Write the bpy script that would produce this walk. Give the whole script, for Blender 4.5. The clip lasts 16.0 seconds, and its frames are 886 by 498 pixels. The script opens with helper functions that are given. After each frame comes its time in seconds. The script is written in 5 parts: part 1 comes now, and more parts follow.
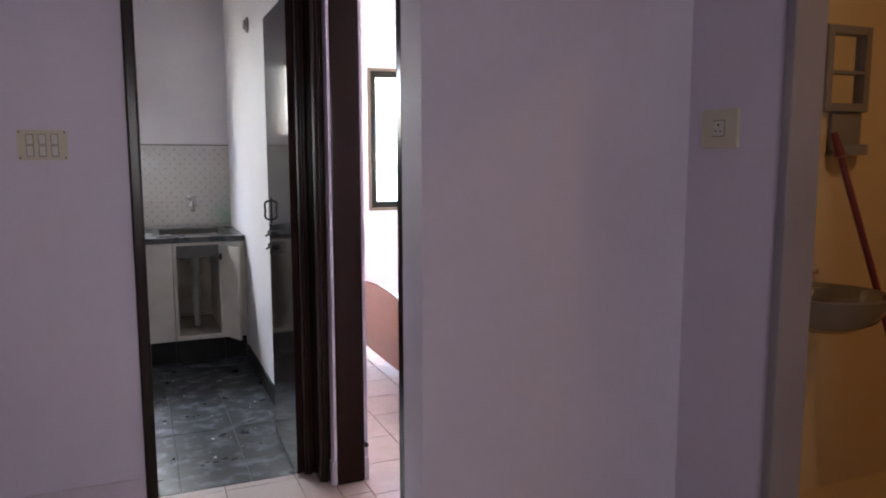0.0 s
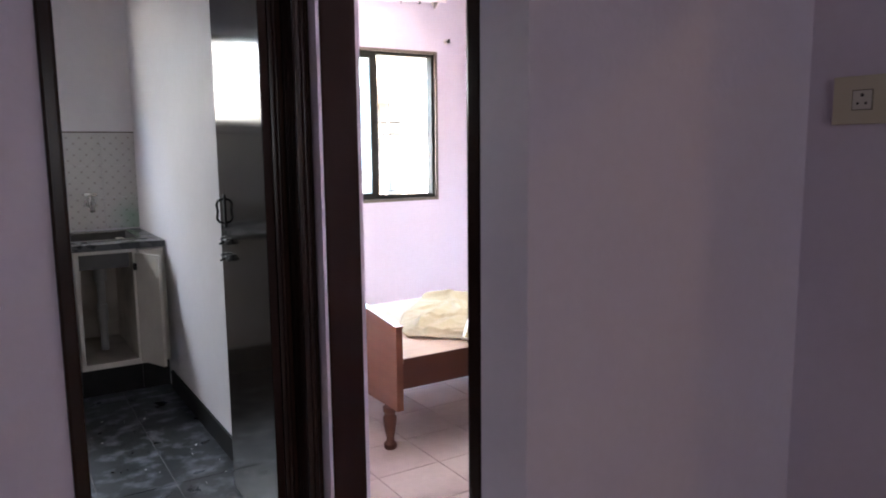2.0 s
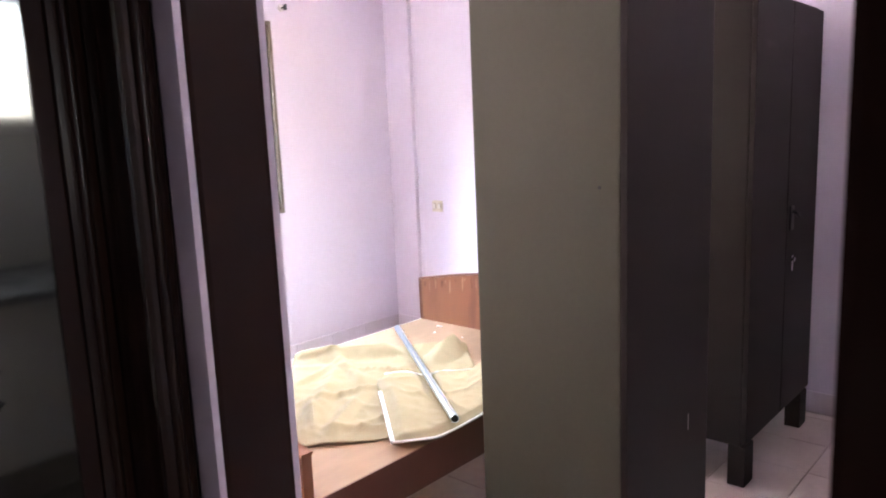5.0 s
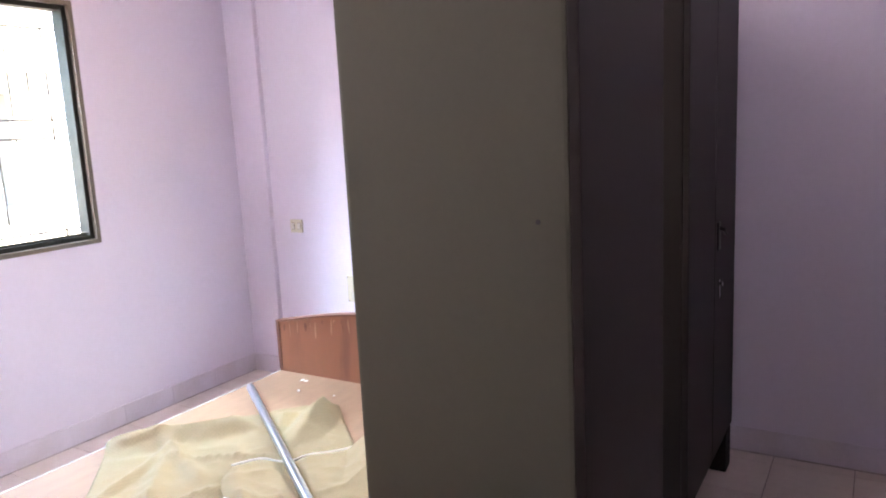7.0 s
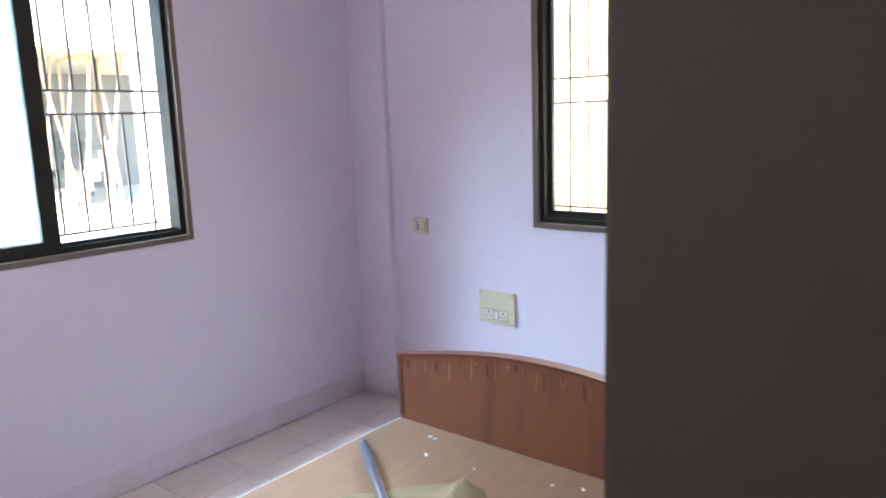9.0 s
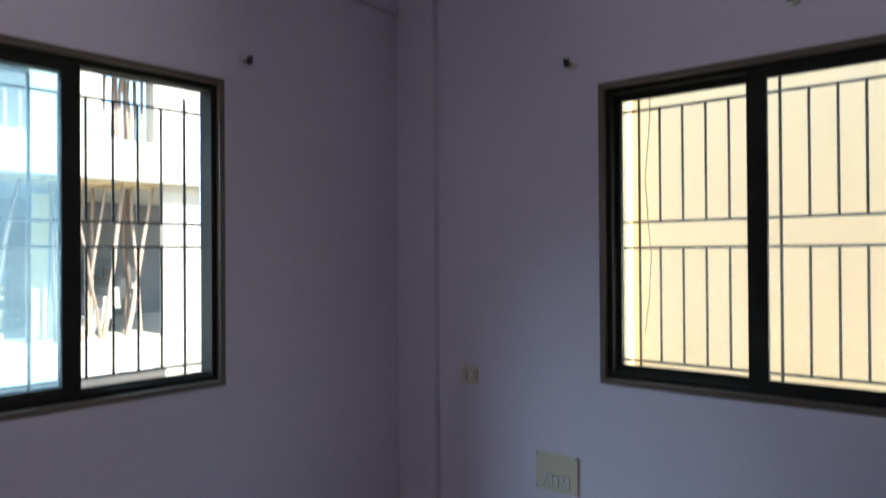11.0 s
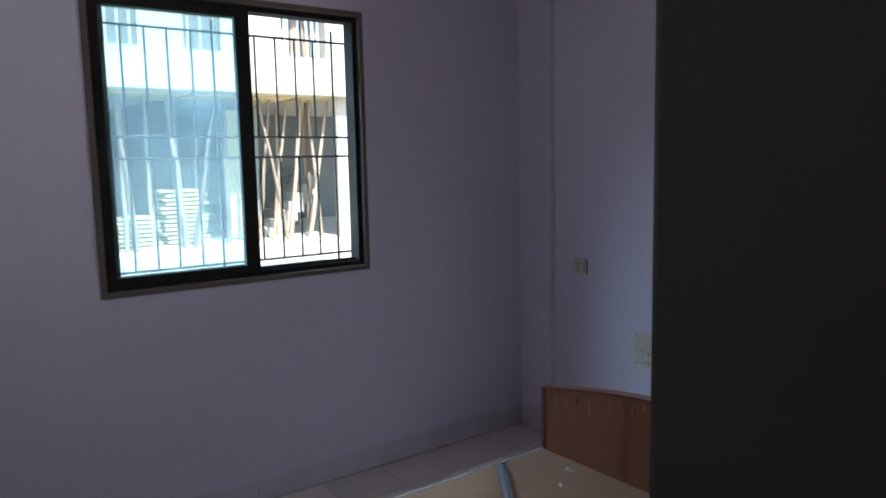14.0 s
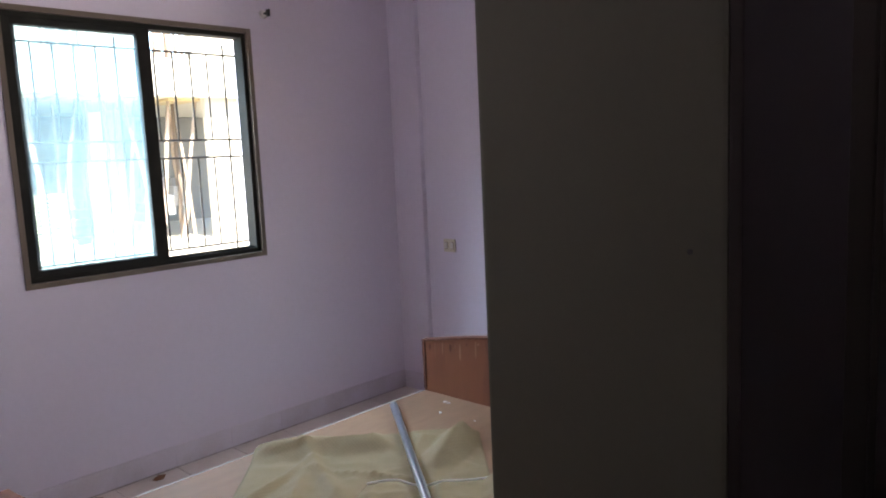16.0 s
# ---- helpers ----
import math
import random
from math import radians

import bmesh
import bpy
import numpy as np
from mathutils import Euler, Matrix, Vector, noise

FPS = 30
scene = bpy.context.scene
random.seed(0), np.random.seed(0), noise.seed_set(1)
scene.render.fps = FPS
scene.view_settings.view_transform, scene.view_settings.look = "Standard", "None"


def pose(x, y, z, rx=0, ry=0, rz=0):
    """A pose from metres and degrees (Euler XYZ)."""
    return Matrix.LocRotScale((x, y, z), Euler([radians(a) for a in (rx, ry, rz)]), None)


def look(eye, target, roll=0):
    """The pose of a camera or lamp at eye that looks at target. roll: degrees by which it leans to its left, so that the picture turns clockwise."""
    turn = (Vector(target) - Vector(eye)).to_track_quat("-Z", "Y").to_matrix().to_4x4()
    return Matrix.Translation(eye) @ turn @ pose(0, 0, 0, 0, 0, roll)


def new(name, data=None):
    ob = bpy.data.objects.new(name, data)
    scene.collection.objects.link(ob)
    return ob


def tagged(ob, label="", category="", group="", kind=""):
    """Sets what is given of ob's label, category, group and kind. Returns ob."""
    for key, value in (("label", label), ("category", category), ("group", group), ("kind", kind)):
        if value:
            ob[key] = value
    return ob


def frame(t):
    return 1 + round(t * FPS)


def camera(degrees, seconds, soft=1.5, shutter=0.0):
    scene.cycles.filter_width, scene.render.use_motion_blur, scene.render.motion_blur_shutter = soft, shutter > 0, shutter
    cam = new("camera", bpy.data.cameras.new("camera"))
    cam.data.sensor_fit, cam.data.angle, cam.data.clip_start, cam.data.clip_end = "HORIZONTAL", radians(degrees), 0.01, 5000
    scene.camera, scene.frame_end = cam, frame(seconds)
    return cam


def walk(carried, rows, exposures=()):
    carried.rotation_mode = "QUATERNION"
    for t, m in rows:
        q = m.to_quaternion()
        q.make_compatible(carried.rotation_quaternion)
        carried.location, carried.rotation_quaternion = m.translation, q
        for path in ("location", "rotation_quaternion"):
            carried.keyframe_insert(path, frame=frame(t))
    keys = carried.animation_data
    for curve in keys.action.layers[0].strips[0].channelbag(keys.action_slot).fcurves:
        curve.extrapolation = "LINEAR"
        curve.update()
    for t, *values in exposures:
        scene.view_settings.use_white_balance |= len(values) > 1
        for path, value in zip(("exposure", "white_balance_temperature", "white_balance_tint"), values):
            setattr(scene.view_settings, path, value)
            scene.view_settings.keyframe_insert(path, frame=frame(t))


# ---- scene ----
cam = camera(62.7, 16.0, soft=1.9, shutter=0.5)
PATH = [
    (0, (1.083, 0.972, 1.367), (1.855, 2.8, 1.12), -0.1),
    (0.5, (1.055, 1.183, 1.372), (1.866, 2.993, 1.112), -0.5),
    (1, (1.019, 1.363, 1.368), (1.86, 3.156, 1.094), -0.2),
    (1.5, (0.929, 1.563, 1.345), (1.899, 3.293, 1.086), 0.2),
    (2, (0.915, 1.727, 1.352), (1.97, 3.404, 1.076), -0.6),
    (2.5, (0.995, 1.952, 1.385), (2.076, 3.605, 1.068), -1.0),
    (3, (1.034, 2.135, 1.379), (2.092, 3.801, 1.052), -1.6),
    (3.5, (1.063, 2.375, 1.393), (2.234, 3.961, 1.06), -1.0),
    (4, (1.086, 2.573, 1.402), (2.392, 4.052, 1.071), -1.0),
    (4.5, (1.215, 2.788, 1.411), (2.605, 4.187, 1.079), -1.9),
    (5, (1.296, 2.931, 1.423), (2.762, 4.252, 1.094), -2.4),
    (5.2, (1.334, 2.998, 1.418), (2.829, 4.286, 1.088), -2.4),
    (7.3, (1.88, 3.447, 1.426), (3.573, 4.458, 1.093), -2.9),
    (7.5, (1.931, 3.509, 1.417), (3.611, 4.542, 1.088), -2.6),
    (8, (2.073, 3.666, 1.406), (3.695, 4.786, 1.071), -2.2),
    (8.2, (2.149, 3.723, 1.404), (3.729, 4.898, 1.053), -2.7),
    (10.3, (2.434, 4.224, 1.395), (3.912, 5.532, 1.072), -0.8),
    (10.5, (2.453, 4.229, 1.398), (3.941, 5.541, 1.144), -0.6),
    (11, (2.424, 4.261, 1.427), (3.949, 5.554, 1.442), -0.4),
    (11.5, (2.417, 4.242, 1.436), (3.921, 5.548, 1.617), -0.5),
    (12, (2.395, 4.209, 1.425), (3.865, 5.563, 1.509), -0.6),
    (12.5, (2.408, 4.113, 1.409), (3.764, 5.575, 1.253), -0.5),
    (13, (2.399, 4.0, 1.416), (3.671, 5.529, 1.206), -0.8),
    (13.5, (2.374, 3.892, 1.422), (3.565, 5.481, 1.184), -0.9),
    (14, (2.284, 3.771, 1.422), (3.458, 5.373, 1.186), -1.2),
    (14.5, (2.205, 3.648, 1.421), (3.521, 5.136, 1.185), -1.1),
    (15, (2.116, 3.542, 1.421), (3.47, 4.996, 1.19), -1.5),
    (15.5, (2.024, 3.431, 1.403), (3.405, 4.859, 1.17), -2.1),
    (16, (1.895, 3.382, 1.417), (3.326, 4.755, 1.162), -2.6),
]
walk(cam, [(t, look(eye, target, roll)) for t, eye, target, roll in PATH],
     [(0, 5.75, 6600, 10), (1.0, 5.62, 6600, 10), (2.0, 5.35, 6550, 10), (3.0, 5.25, 6550, 10), (4.5, 5.50, 6750, 9), (5.2, 5.45, 6750, 9), (7.3, 4.95, 6450, 9), (8.0, 4.85, 6350, 9), (8.3, 4.65, 6300, 8),
      (10.2, 2.90, 5600, 1), (11.0, 2.15, 5800, 1), (13, 1.85, 5650, 0), (14, 2.05, 5600, -1), (15, 2.75, 5950, 3), (16, 3.25, 6400, 7)])

# ---------------------------------------------------------------- plan
CEIL = 2.84         # ceiling
XD = 1.805          # hall face of the wall with the bedroom door
XB = 1.942           # bedroom face of that wall
XR = 4.925          # bedroom face of the wall with the wide window
YB = 6.63           # bedroom face of the back wall
YS = 3.0            # bedroom face of the near wall
KY = 4.0            # hall face of the kitchen wall
KR = 1.755          # kitchen face of the wall towards the bedroom
KB = 6.75           # kitchen back wall
W1 = (2.828, 3.957, 0.951, 2.080)   # back window: x from, to, z from, to
W2 = (4.435, 5.594, 0.937, 2.070)   # wide window: y from, to, z from, to
BY = 2.83           # hall wall beside the bedroom door
BX = 2.72           # hall wall with the bathroom door
HX0, HY0 = -1.6, -2.0   # far corner of the hall

# ---------------------------------------------------------------- world and light
SUN_EL, SUN_AZ = radians(56), Vector((-0.08, -1.0, 0)).normalized()
world = bpy.data.worlds.new("world")
scene.world = world
world.use_nodes = True
wn = world.node_tree.nodes
sky = wn.new("ShaderNodeTexSky")
sky.sky_type, sky.sun_disc = "NISHITA", False
sky.sun_elevation, sky.sun_rotation = SUN_EL, math.atan2(SUN_AZ.x, SUN_AZ.y)
world.node_tree.links.new(sky.outputs[0], wn["Background"].inputs[0])
wn["Background"].inputs[1].default_value = 0.15
sun = new("sun", bpy.data.lights.new("sun", "SUN"))
sun.data.energy, sun.data.angle, sun.data.color = 4.0, radians(0.5), (1.0, 0.95, 0.86)
toward = Vector((SUN_AZ.x * math.cos(SUN_EL), SUN_AZ.y * math.cos(SUN_EL), math.sin(SUN_EL)))
sun.matrix_world = look((0, 0, 30), Vector((0, 0, 30)) - toward)


def area(name, eye, target, w, h, watts, colour=(1, 1, 1), spread=180):
    ob = new(name, bpy.data.lights.new(name, "AREA"))
    ob.data.shape, ob.data.size, ob.data.size_y, ob.data.energy, ob.data.color = "RECTANGLE", w, h, watts, colour
    ob.data.spread = radians(spread)
    ob.matrix_world = look(eye, target)
    return ob


# the sky's light that falls in through the two bedroom windows
area("window_sky_light", (2.95, YB + 0.67, 2.48), (4.75, YB - 0.85, 0.25), 0.9, 0.30, 10.0, (0.60, 0.80, 1.0), 110)
area("window_sky_light", (XR + 0.50, 5.01, 1.80), (XR - 0.60, 5.35, 0.55), 1.1, 0.75, 1.5, (0.76, 0.88, 1.0), 110)
# the light thrown up through them by the sunlit ground and walls
area("window_ground_light", (3.38, YB + 0.42, 1.15), (3.40, YB - 0.15, 1.40), 1.1, 0.6, 2.0, (1.0, 0.96, 0.92), 90)
area("window_ground_light", (XR + 0.42, 5.01, 1.15), (XR - 0.15, 5.05, 1.35), 1.1, 0.6, 4.6, (1.0, 0.95, 0.88), 90)
area("kitchen_window_light", (0.30, KB + 0.72, 2.15), (1.55, 5.55, 0.55), 0.8, 0.5, 0.36, (0.74, 0.87, 1.0), 120)
area("kitchen_window_light", (0.62, KB + 0.10, 1.76), (0.60, 6.2, 0.5), 0.93, 0.46, 0.85, (0.92, 0.95, 1.0), 125)
# Unseen lamp behind the camera, added to brighten the hall.
area("hall_fill_light", (0.75, HY0 - 0.05, 1.5), (0.6, 1.0, 1.3), 1.1, 1.1, 0.52, (0.98, 0.94, 0.96))
area("bathroom_lamp_light", (3.5, 1.6, 2.5), (3.5, 1.7, 0), 0.12, 0.12, 0.10, (1.0, 0.60, 0.28))


# ---------------------------------------------------------------- materials
def mat(name, colour, rough=0.6, metal=0.0, spots=0.0, spot_scale=6.0, grain=0.0, grain_scale=80.0, spot_range=(0.42, 0.75), bump=0.0, bump_scale=120.0,
        tint=None, coat=0.0, spec=0.5, stretch=(1, 1, 1), random_by=None, rough_var=0.0, weave=0.0):
    """A painted, wooden or stone surface: large stains, fine grain and relief."""
    m = bpy.data.materials.new(name)
    m.use_nodes = True
    n, l = m.node_tree.nodes, m.node_tree.links
    b = n["Principled BSDF"]
    b.inputs["Roughness"].default_value, b.inputs["Metallic"].default_value = rough, metal
    b.inputs["Coat Weight"].default_value = coat
    b.inputs["Specular IOR Level"].default_value = spec
    b.inputs["Coat Roughness"].default_value = 0.12
    co = n.new("ShaderNodeTexCoord")
    mp = n.new("ShaderNodeMapping")
    mp.inputs["Scale"].default_value = stretch
    geo = n.new("ShaderNodeNewGeometry")
    l.new(geo.outputs["Position"], mp.inputs[0])
    base = n.new("ShaderNodeRGB")
    base.outputs[0].default_value = (*colour, 1)
    out = base.outputs[0]
    dark = tint or tuple(c * 0.55 for c in colour)

    def blend(fac, a, bcol):
        x = n.new("ShaderNodeMix")
        x.data_type = "RGBA"
        l.new(fac, x.inputs[0])
        l.new(a, x.inputs[6])
        x.inputs[7].default_value = (*bcol, 1)
        return x.outputs[2]

    def noisy(scale, detail, amount, low, high):
        t = n.new("ShaderNodeTexNoise")
        t.inputs["Scale"].default_value, t.inputs["Detail"].default_value = scale, detail
        l.new(mp.outputs[0], t.inputs["Vector"])
        r = n.new("ShaderNodeMapRange")
        r.inputs[1].default_value, r.inputs[2].default_value, r.inputs[3].default_value, r.inputs[4].default_value = low, high, 0, amount
        l.new(t.outputs[0], r.inputs[0])
        return r.outputs[0]

    if spots:
        out = blend(noisy(spot_scale, 6, spots, *spot_range), out, dark)
    if grain:
        out = blend(noisy(grain_scale, 3, grain, 0.35, 0.7), out, tuple(c * 0.6 for c in colour))
    if random_by:
        info = n.new("ShaderNodeObjectInfo")
        hs = n.new("ShaderNodeHueSaturation")
        r = n.new("ShaderNodeMapRange")
        r.inputs[3].default_value, r.inputs[4].default_value = 1 - random_by, 1 + random_by
        l.new(info.outputs["Random"], r.inputs[0])
        l.new(r.outputs[0], hs.inputs["Value"])
        l.new(out, hs.inputs["Color"])
        out = hs.outputs[0]
    if weave:   # flat tapes crossing at right angles
        for d in ("X", "Y"):
            wv = n.new("ShaderNodeTexWave")
            wv.bands_direction = d
            wv.inputs["Scale"].default_value, wv.inputs["Distortion"].default_value, wv.inputs["Detail"].default_value = weave, 1.2, 2
            l.new(mp.outputs[0], wv.inputs["Vector"])
            k = n.new("ShaderNodeMath")
            k.operation = "MULTIPLY"
            k.inputs[1].default_value = 0.12
            l.new(wv.outputs["Fac"], k.inputs[0])
            out = blend(k.outputs[0], out, tuple(c * 0.5 for c in colour))
    l.new(out, b.inputs["Base Color"])
    if rough_var:
        rr = noisy(9, 4, rough_var, 0.3, 0.75)
        ad = n.new("ShaderNodeMath")
        ad.inputs[1].default_value = rough
        l.new(rr, ad.inputs[0])
        l.new(ad.outputs[0], b.inputs["Roughness"])
    if bump:
        t = n.new("ShaderNodeTexNoise")
        t.inputs["Scale"].default_value, t.inputs["Detail"].default_value = bump_scale, 6
        l.new(mp.outputs[0], t.inputs["Vector"])
        bp = n.new("ShaderNodeBump")
        bp.inputs["Strength"].default_value, bp.inputs["Distance"].default_value = bump, 0.003
        l.new(t.outputs[0], bp.inputs["Height"])
        l.new(bp.outputs[0], b.inputs["Normal"])
    return m


LILAC = mat("lilac_wall_paint", (0.585, 0.53, 0.612), 0.55, spots=0.10, spot_scale=1.3, grain=0.06, grain_scale=40, bump=0.25, bump_scale=60, tint=(0.45, 0.37, 0.47))
CEILING = mat("ceiling_paint", (0.52, 0.47, 0.55), 0.7, spots=0.08, spot_scale=1.5, bump=0.2, bump_scale=60)
WHITE_WALL = mat("kitchen_wall_paint", (0.70, 0.67, 0.67), 0.6, spots=0.20, spot_scale=2.0, grain=0.06, grain_scale=30, bump=0.3, bump_scale=50, tint=(0.45, 0.42, 0.40))
CREAM_TILE = mat("bathroom_wall_tile", (0.62, 0.48, 0.29), 0.25, spots=0.18, spot_scale=4, bump=0.05, tint=(0.50, 0.37, 0.21), random_by=0.04)
FLOOR_TILE = mat("cream_floor_tile", (0.56, 0.47, 0.43), 0.3, spots=0.28, spot_scale=5.0, grain=0.16, grain_scale=25, bump=0.06, bump_scale=40, tint=(0.40, 0.32, 0.28), random_by=0.05, rough_var=0.25)
GRIME = mat("floor_grime", (0.40, 0.36, 0.35), 0.9, spots=0.7, spot_scale=9, tint=(0.12, 0.10, 0.09))
GROUT = mat("grout", (0.20, 0.16, 0.14), 0.9, spots=0.3, spot_scale=8)
SKIRT = mat("painted_skirting_tile", (0.56, 0.508, 0.572), 0.5, spots=0.55, spot_scale=5, grain=0.12, tint=(0.40, 0.345, 0.335), random_by=0.02, bump=0.05)
BLACK_TILE = mat("black_kitchen_tile", (0.026, 0.030, 0.034), 0.26, spots=0.70, spot_scale=11, spot_range=(0.49, 0.74), grain=0.35, grain_scale=34, bump=0.08, bump_scale=30, tint=(0.34, 0.37, 0.41), random_by=0.08, rough_var=0.12)
PLINTH = mat("dull_black_stone", (0.012, 0.012, 0.012), 0.6, spots=0.4, spot_scale=9, tint=(0.03, 0.028, 0.026), spec=0.2)
BLACK_STONE = mat("black_stone", (0.022, 0.024, 0.026), 0.2, spots=0.4, spot_scale=9, tint=(0.06, 0.06, 0.065), rough_var=0.2)
DARK_GROUT = mat("pale_dusty_grout", (0.20, 0.20, 0.20), 0.9)
FRAME = mat("dark_brown_enamel", (0.019, 0.0085, 0.0065), 0.13, spots=0.4, spot_scale=5, bump=0.12, bump_scale=22, tint=(0.024, 0.011, 0.008), coat=0.0, spec=0.10, stretch=(1, 1, 0.12), rough_var=0.15)
FRAME_GLOSS = mat("glossy_brown_enamel", (0.020, 0.010, 0.007), 0.13, spots=0.4, spot_scale=5, bump=0.2, bump_scale=22, tint=(0.024, 0.011, 0.008), coat=0.0, spec=0.26, stretch=(1, 1, 0.12), rough_var=0.15)
LEAF = mat("dark_grey_door_enamel", (0.020, 0.016, 0.0135), 0.10, spots=0.3, spot_scale=4, bump=0.10, bump_scale=14, tint=(0.045, 0.036, 0.030), coat=0.06, spec=0.27, stretch=(1, 1, 0.15))
IRON = mat("black_iron", (0.02, 0.02, 0.02), 0.4, metal=0.7, bump=0.2)
BRONZE = mat("dark_bronze_aluminium", (0.020, 0.019, 0.017), 0.75, metal=0.0, spec=0.06, spots=0.3, spot_scale=12, tint=(0.045, 0.042, 0.034), bump=0.05)
WOOD_TRIM = mat("brown_window_trim", (0.125, 0.095, 0.07), 0.5, spots=0.5, spot_scale=7, grain=0.3, grain_scale=40, stretch=(1, 1, 0.2), tint=(0.07, 0.05, 0.04))
GRILLE = mat("window_grille_paint", (0.024, 0.018, 0.015), 0.6, spots=0.4, spot_scale=25, tint=(0.07, 0.045, 0.03))
BED_WOOD = mat("reddish_bed_laminate", (0.235, 0.09, 0.047), 0.38, spots=0.25, spot_scale=3, grain=0.35, grain_scale=26, stretch=(1, 0.08, 1), tint=(0.20, 0.075, 0.04), bump=0.05)
BED_EDGE = mat("bed_edge_wood", (0.13, 0.048, 0.03), 0.6, spots=0.3, spot_scale=5, tint=(0.07, 0.03, 0.02))
# Polished, and lightened in colour for the glare on the footboard's top.
FOOT_CAP_GLARE = mat("polished_glare_cap", (0.30, 0.15, 0.10), 0.2, spots=0.3, spot_scale=6, tint=(0.2, 0.09, 0.06))
HEAD_WOOD = mat("stained_headboard_laminate", (0.225, 0.086, 0.044), 0.36, spots=0.65, spot_scale=14, spot_range=(0.5, 0.72), stretch=(1, 1, 0.16), grain=0.15, grain_scale=30, tint=(0.13, 0.045, 0.03), bump=0.08, bump_scale=30)
PLY = mat("worn_plywood", (0.34, 0.205, 0.125), 0.55, spots=0.55, spot_scale=3.2, grain=0.3, grain_scale=30, stretch=(0.3, 1, 1), tint=(0.27, 0.165, 0.10), bump=0.1, bump_scale=40)
PEEL = mat("peeling_laminate", (0.34, 0.18, 0.11), 0.5, spots=0.3, spot_scale=20)
# White that paints the window's highlight along the bed's far edge.
EDGE_GLINT = mat("edge_band_glint", (0.62, 0.60, 0.58), 0.4, spots=0.1)
SACK = mat("beige_woven_sack", (0.315, 0.247, 0.138), 0.75, spots=0.28, spot_scale=5, grain=0.18, grain_scale=160, bump=0.35, bump_scale=240, tint=(0.24, 0.175, 0.09), weave=34.0)
HEM = mat("white_hem", (0.78, 0.76, 0.72), 0.7, bump=0.3, bump_scale=200)
STEEL_TUBE = mat("galvanised_tube", (0.42, 0.48, 0.56), 0.28, metal=0.9, spots=0.2, spot_scale=20, tint=(0.4, 0.45, 0.5))
TUBE_SHADE = mat("tube_inside_shade", (0.02, 0.02, 0.02), 0.7)
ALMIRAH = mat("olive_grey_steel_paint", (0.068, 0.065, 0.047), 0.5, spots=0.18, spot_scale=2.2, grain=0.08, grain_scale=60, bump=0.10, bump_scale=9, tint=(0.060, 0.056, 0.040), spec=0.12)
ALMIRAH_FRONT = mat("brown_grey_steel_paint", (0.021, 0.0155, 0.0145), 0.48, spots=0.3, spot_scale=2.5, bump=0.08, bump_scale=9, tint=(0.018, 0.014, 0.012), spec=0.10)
CHROME = mat("chrome", (0.75, 0.75, 0.75), 0.2, metal=1.0)
TAP_METAL = mat("dull_tap_metal", (0.42, 0.41, 0.39), 0.25, metal=1.0, spots=0.4, spot_scale=30, tint=(0.12, 0.11, 0.10))
PLATE = mat("yellowed_switch_plate", (0.52, 0.47, 0.35), 0.45, spots=0.2, spot_scale=20, tint=(0.45, 0.40, 0.25))
PLATE_SW = mat("switch_plastic", (0.56, 0.53, 0.46), 0.4, spots=0.2, spot_scale=40)
# Thin dark outline around each switch and socket on its plate.
OUTLINE = mat("dark_switch_outline", (0.16, 0.14, 0.11), 0.7, spots=0.4, spot_scale=40)
DARK_HOLE = mat("socket_hole", (0.02, 0.02, 0.02), 0.8)
CABINET = mat("cream_cabinet_laminate", (0.52, 0.49, 0.42), 0.5, spots=0.45, spot_scale=5, grain=0.1, tint=(0.33, 0.29, 0.23), bump=0.05)
CAB_IN = mat("stained_cabinet_inside", (0.50, 0.45, 0.38), 0.8, spots=0.7, spot_scale=4, tint=(0.16, 0.13, 0.10))
# Stained steel, darkened in colour for the shade below the worktop.
SHADED_BOWL = mat("stained_shaded_sink_steel", (0.08, 0.077, 0.073), 0.45, metal=0.6, spots=0.5, spot_scale=14, tint=(0.06, 0.055, 0.05))
STEEL = mat("brushed_steel", (0.42, 0.42, 0.42), 0.35, metal=0.9, spots=0.4, spot_scale=10, tint=(0.25, 0.24, 0.22))
PIPE_PVC = mat("grey_pvc_pipe", (0.30, 0.29, 0.27), 0.5, spots=0.4, spot_scale=12)
CERAMIC = mat("grey_ceramic", (0.16, 0.135, 0.11), 0.12, spots=0.1, coat=0.4)
RED_PLASTIC = mat("dark_red_plastic", (0.16, 0.02, 0.03), 0.35, spots=0.2)
BATH_FRAME = mat("grey_painted_frame", (0.25, 0.22, 0.235), 0.5, spots=0.3, spot_scale=4, bump=0.1)
SHELF_GREY = mat("grey_plastic", (0.22, 0.20, 0.19), 0.5, spots=0.2)
ROD = mat("painted_curtain_rod", (0.62, 0.58, 0.55), 0.4, spots=0.2, spot_scale=15)
BLACK_PLASTIC = mat("black_plastic", (0.02, 0.018, 0.018), 0.4)
PLASTER_OUT = mat("white_outdoor_plaster", (0.50, 0.46, 0.375), 0.85, spots=0.25, spot_scale=0.8, grain=0.1, grain_scale=12, tint=(0.40, 0.37, 0.30), bump=0.4, bump_scale=20)
CREAM_OUT = mat("cream_outdoor_plaster", (0.93, 0.73, 0.43), 0.9, spots=0.14, spot_scale=1.2, grain=0.08, grain_scale=20, tint=(0.62, 0.46, 0.30), bump=0.4, bump_scale=30)
CONCRETE = mat("bare_concrete", (0.19, 0.187, 0.175), 0.9, spots=0.4, spot_scale=1.5, grain=0.15, tint=(0.13, 0.125, 0.12), bump=0.5, bump_scale=15)
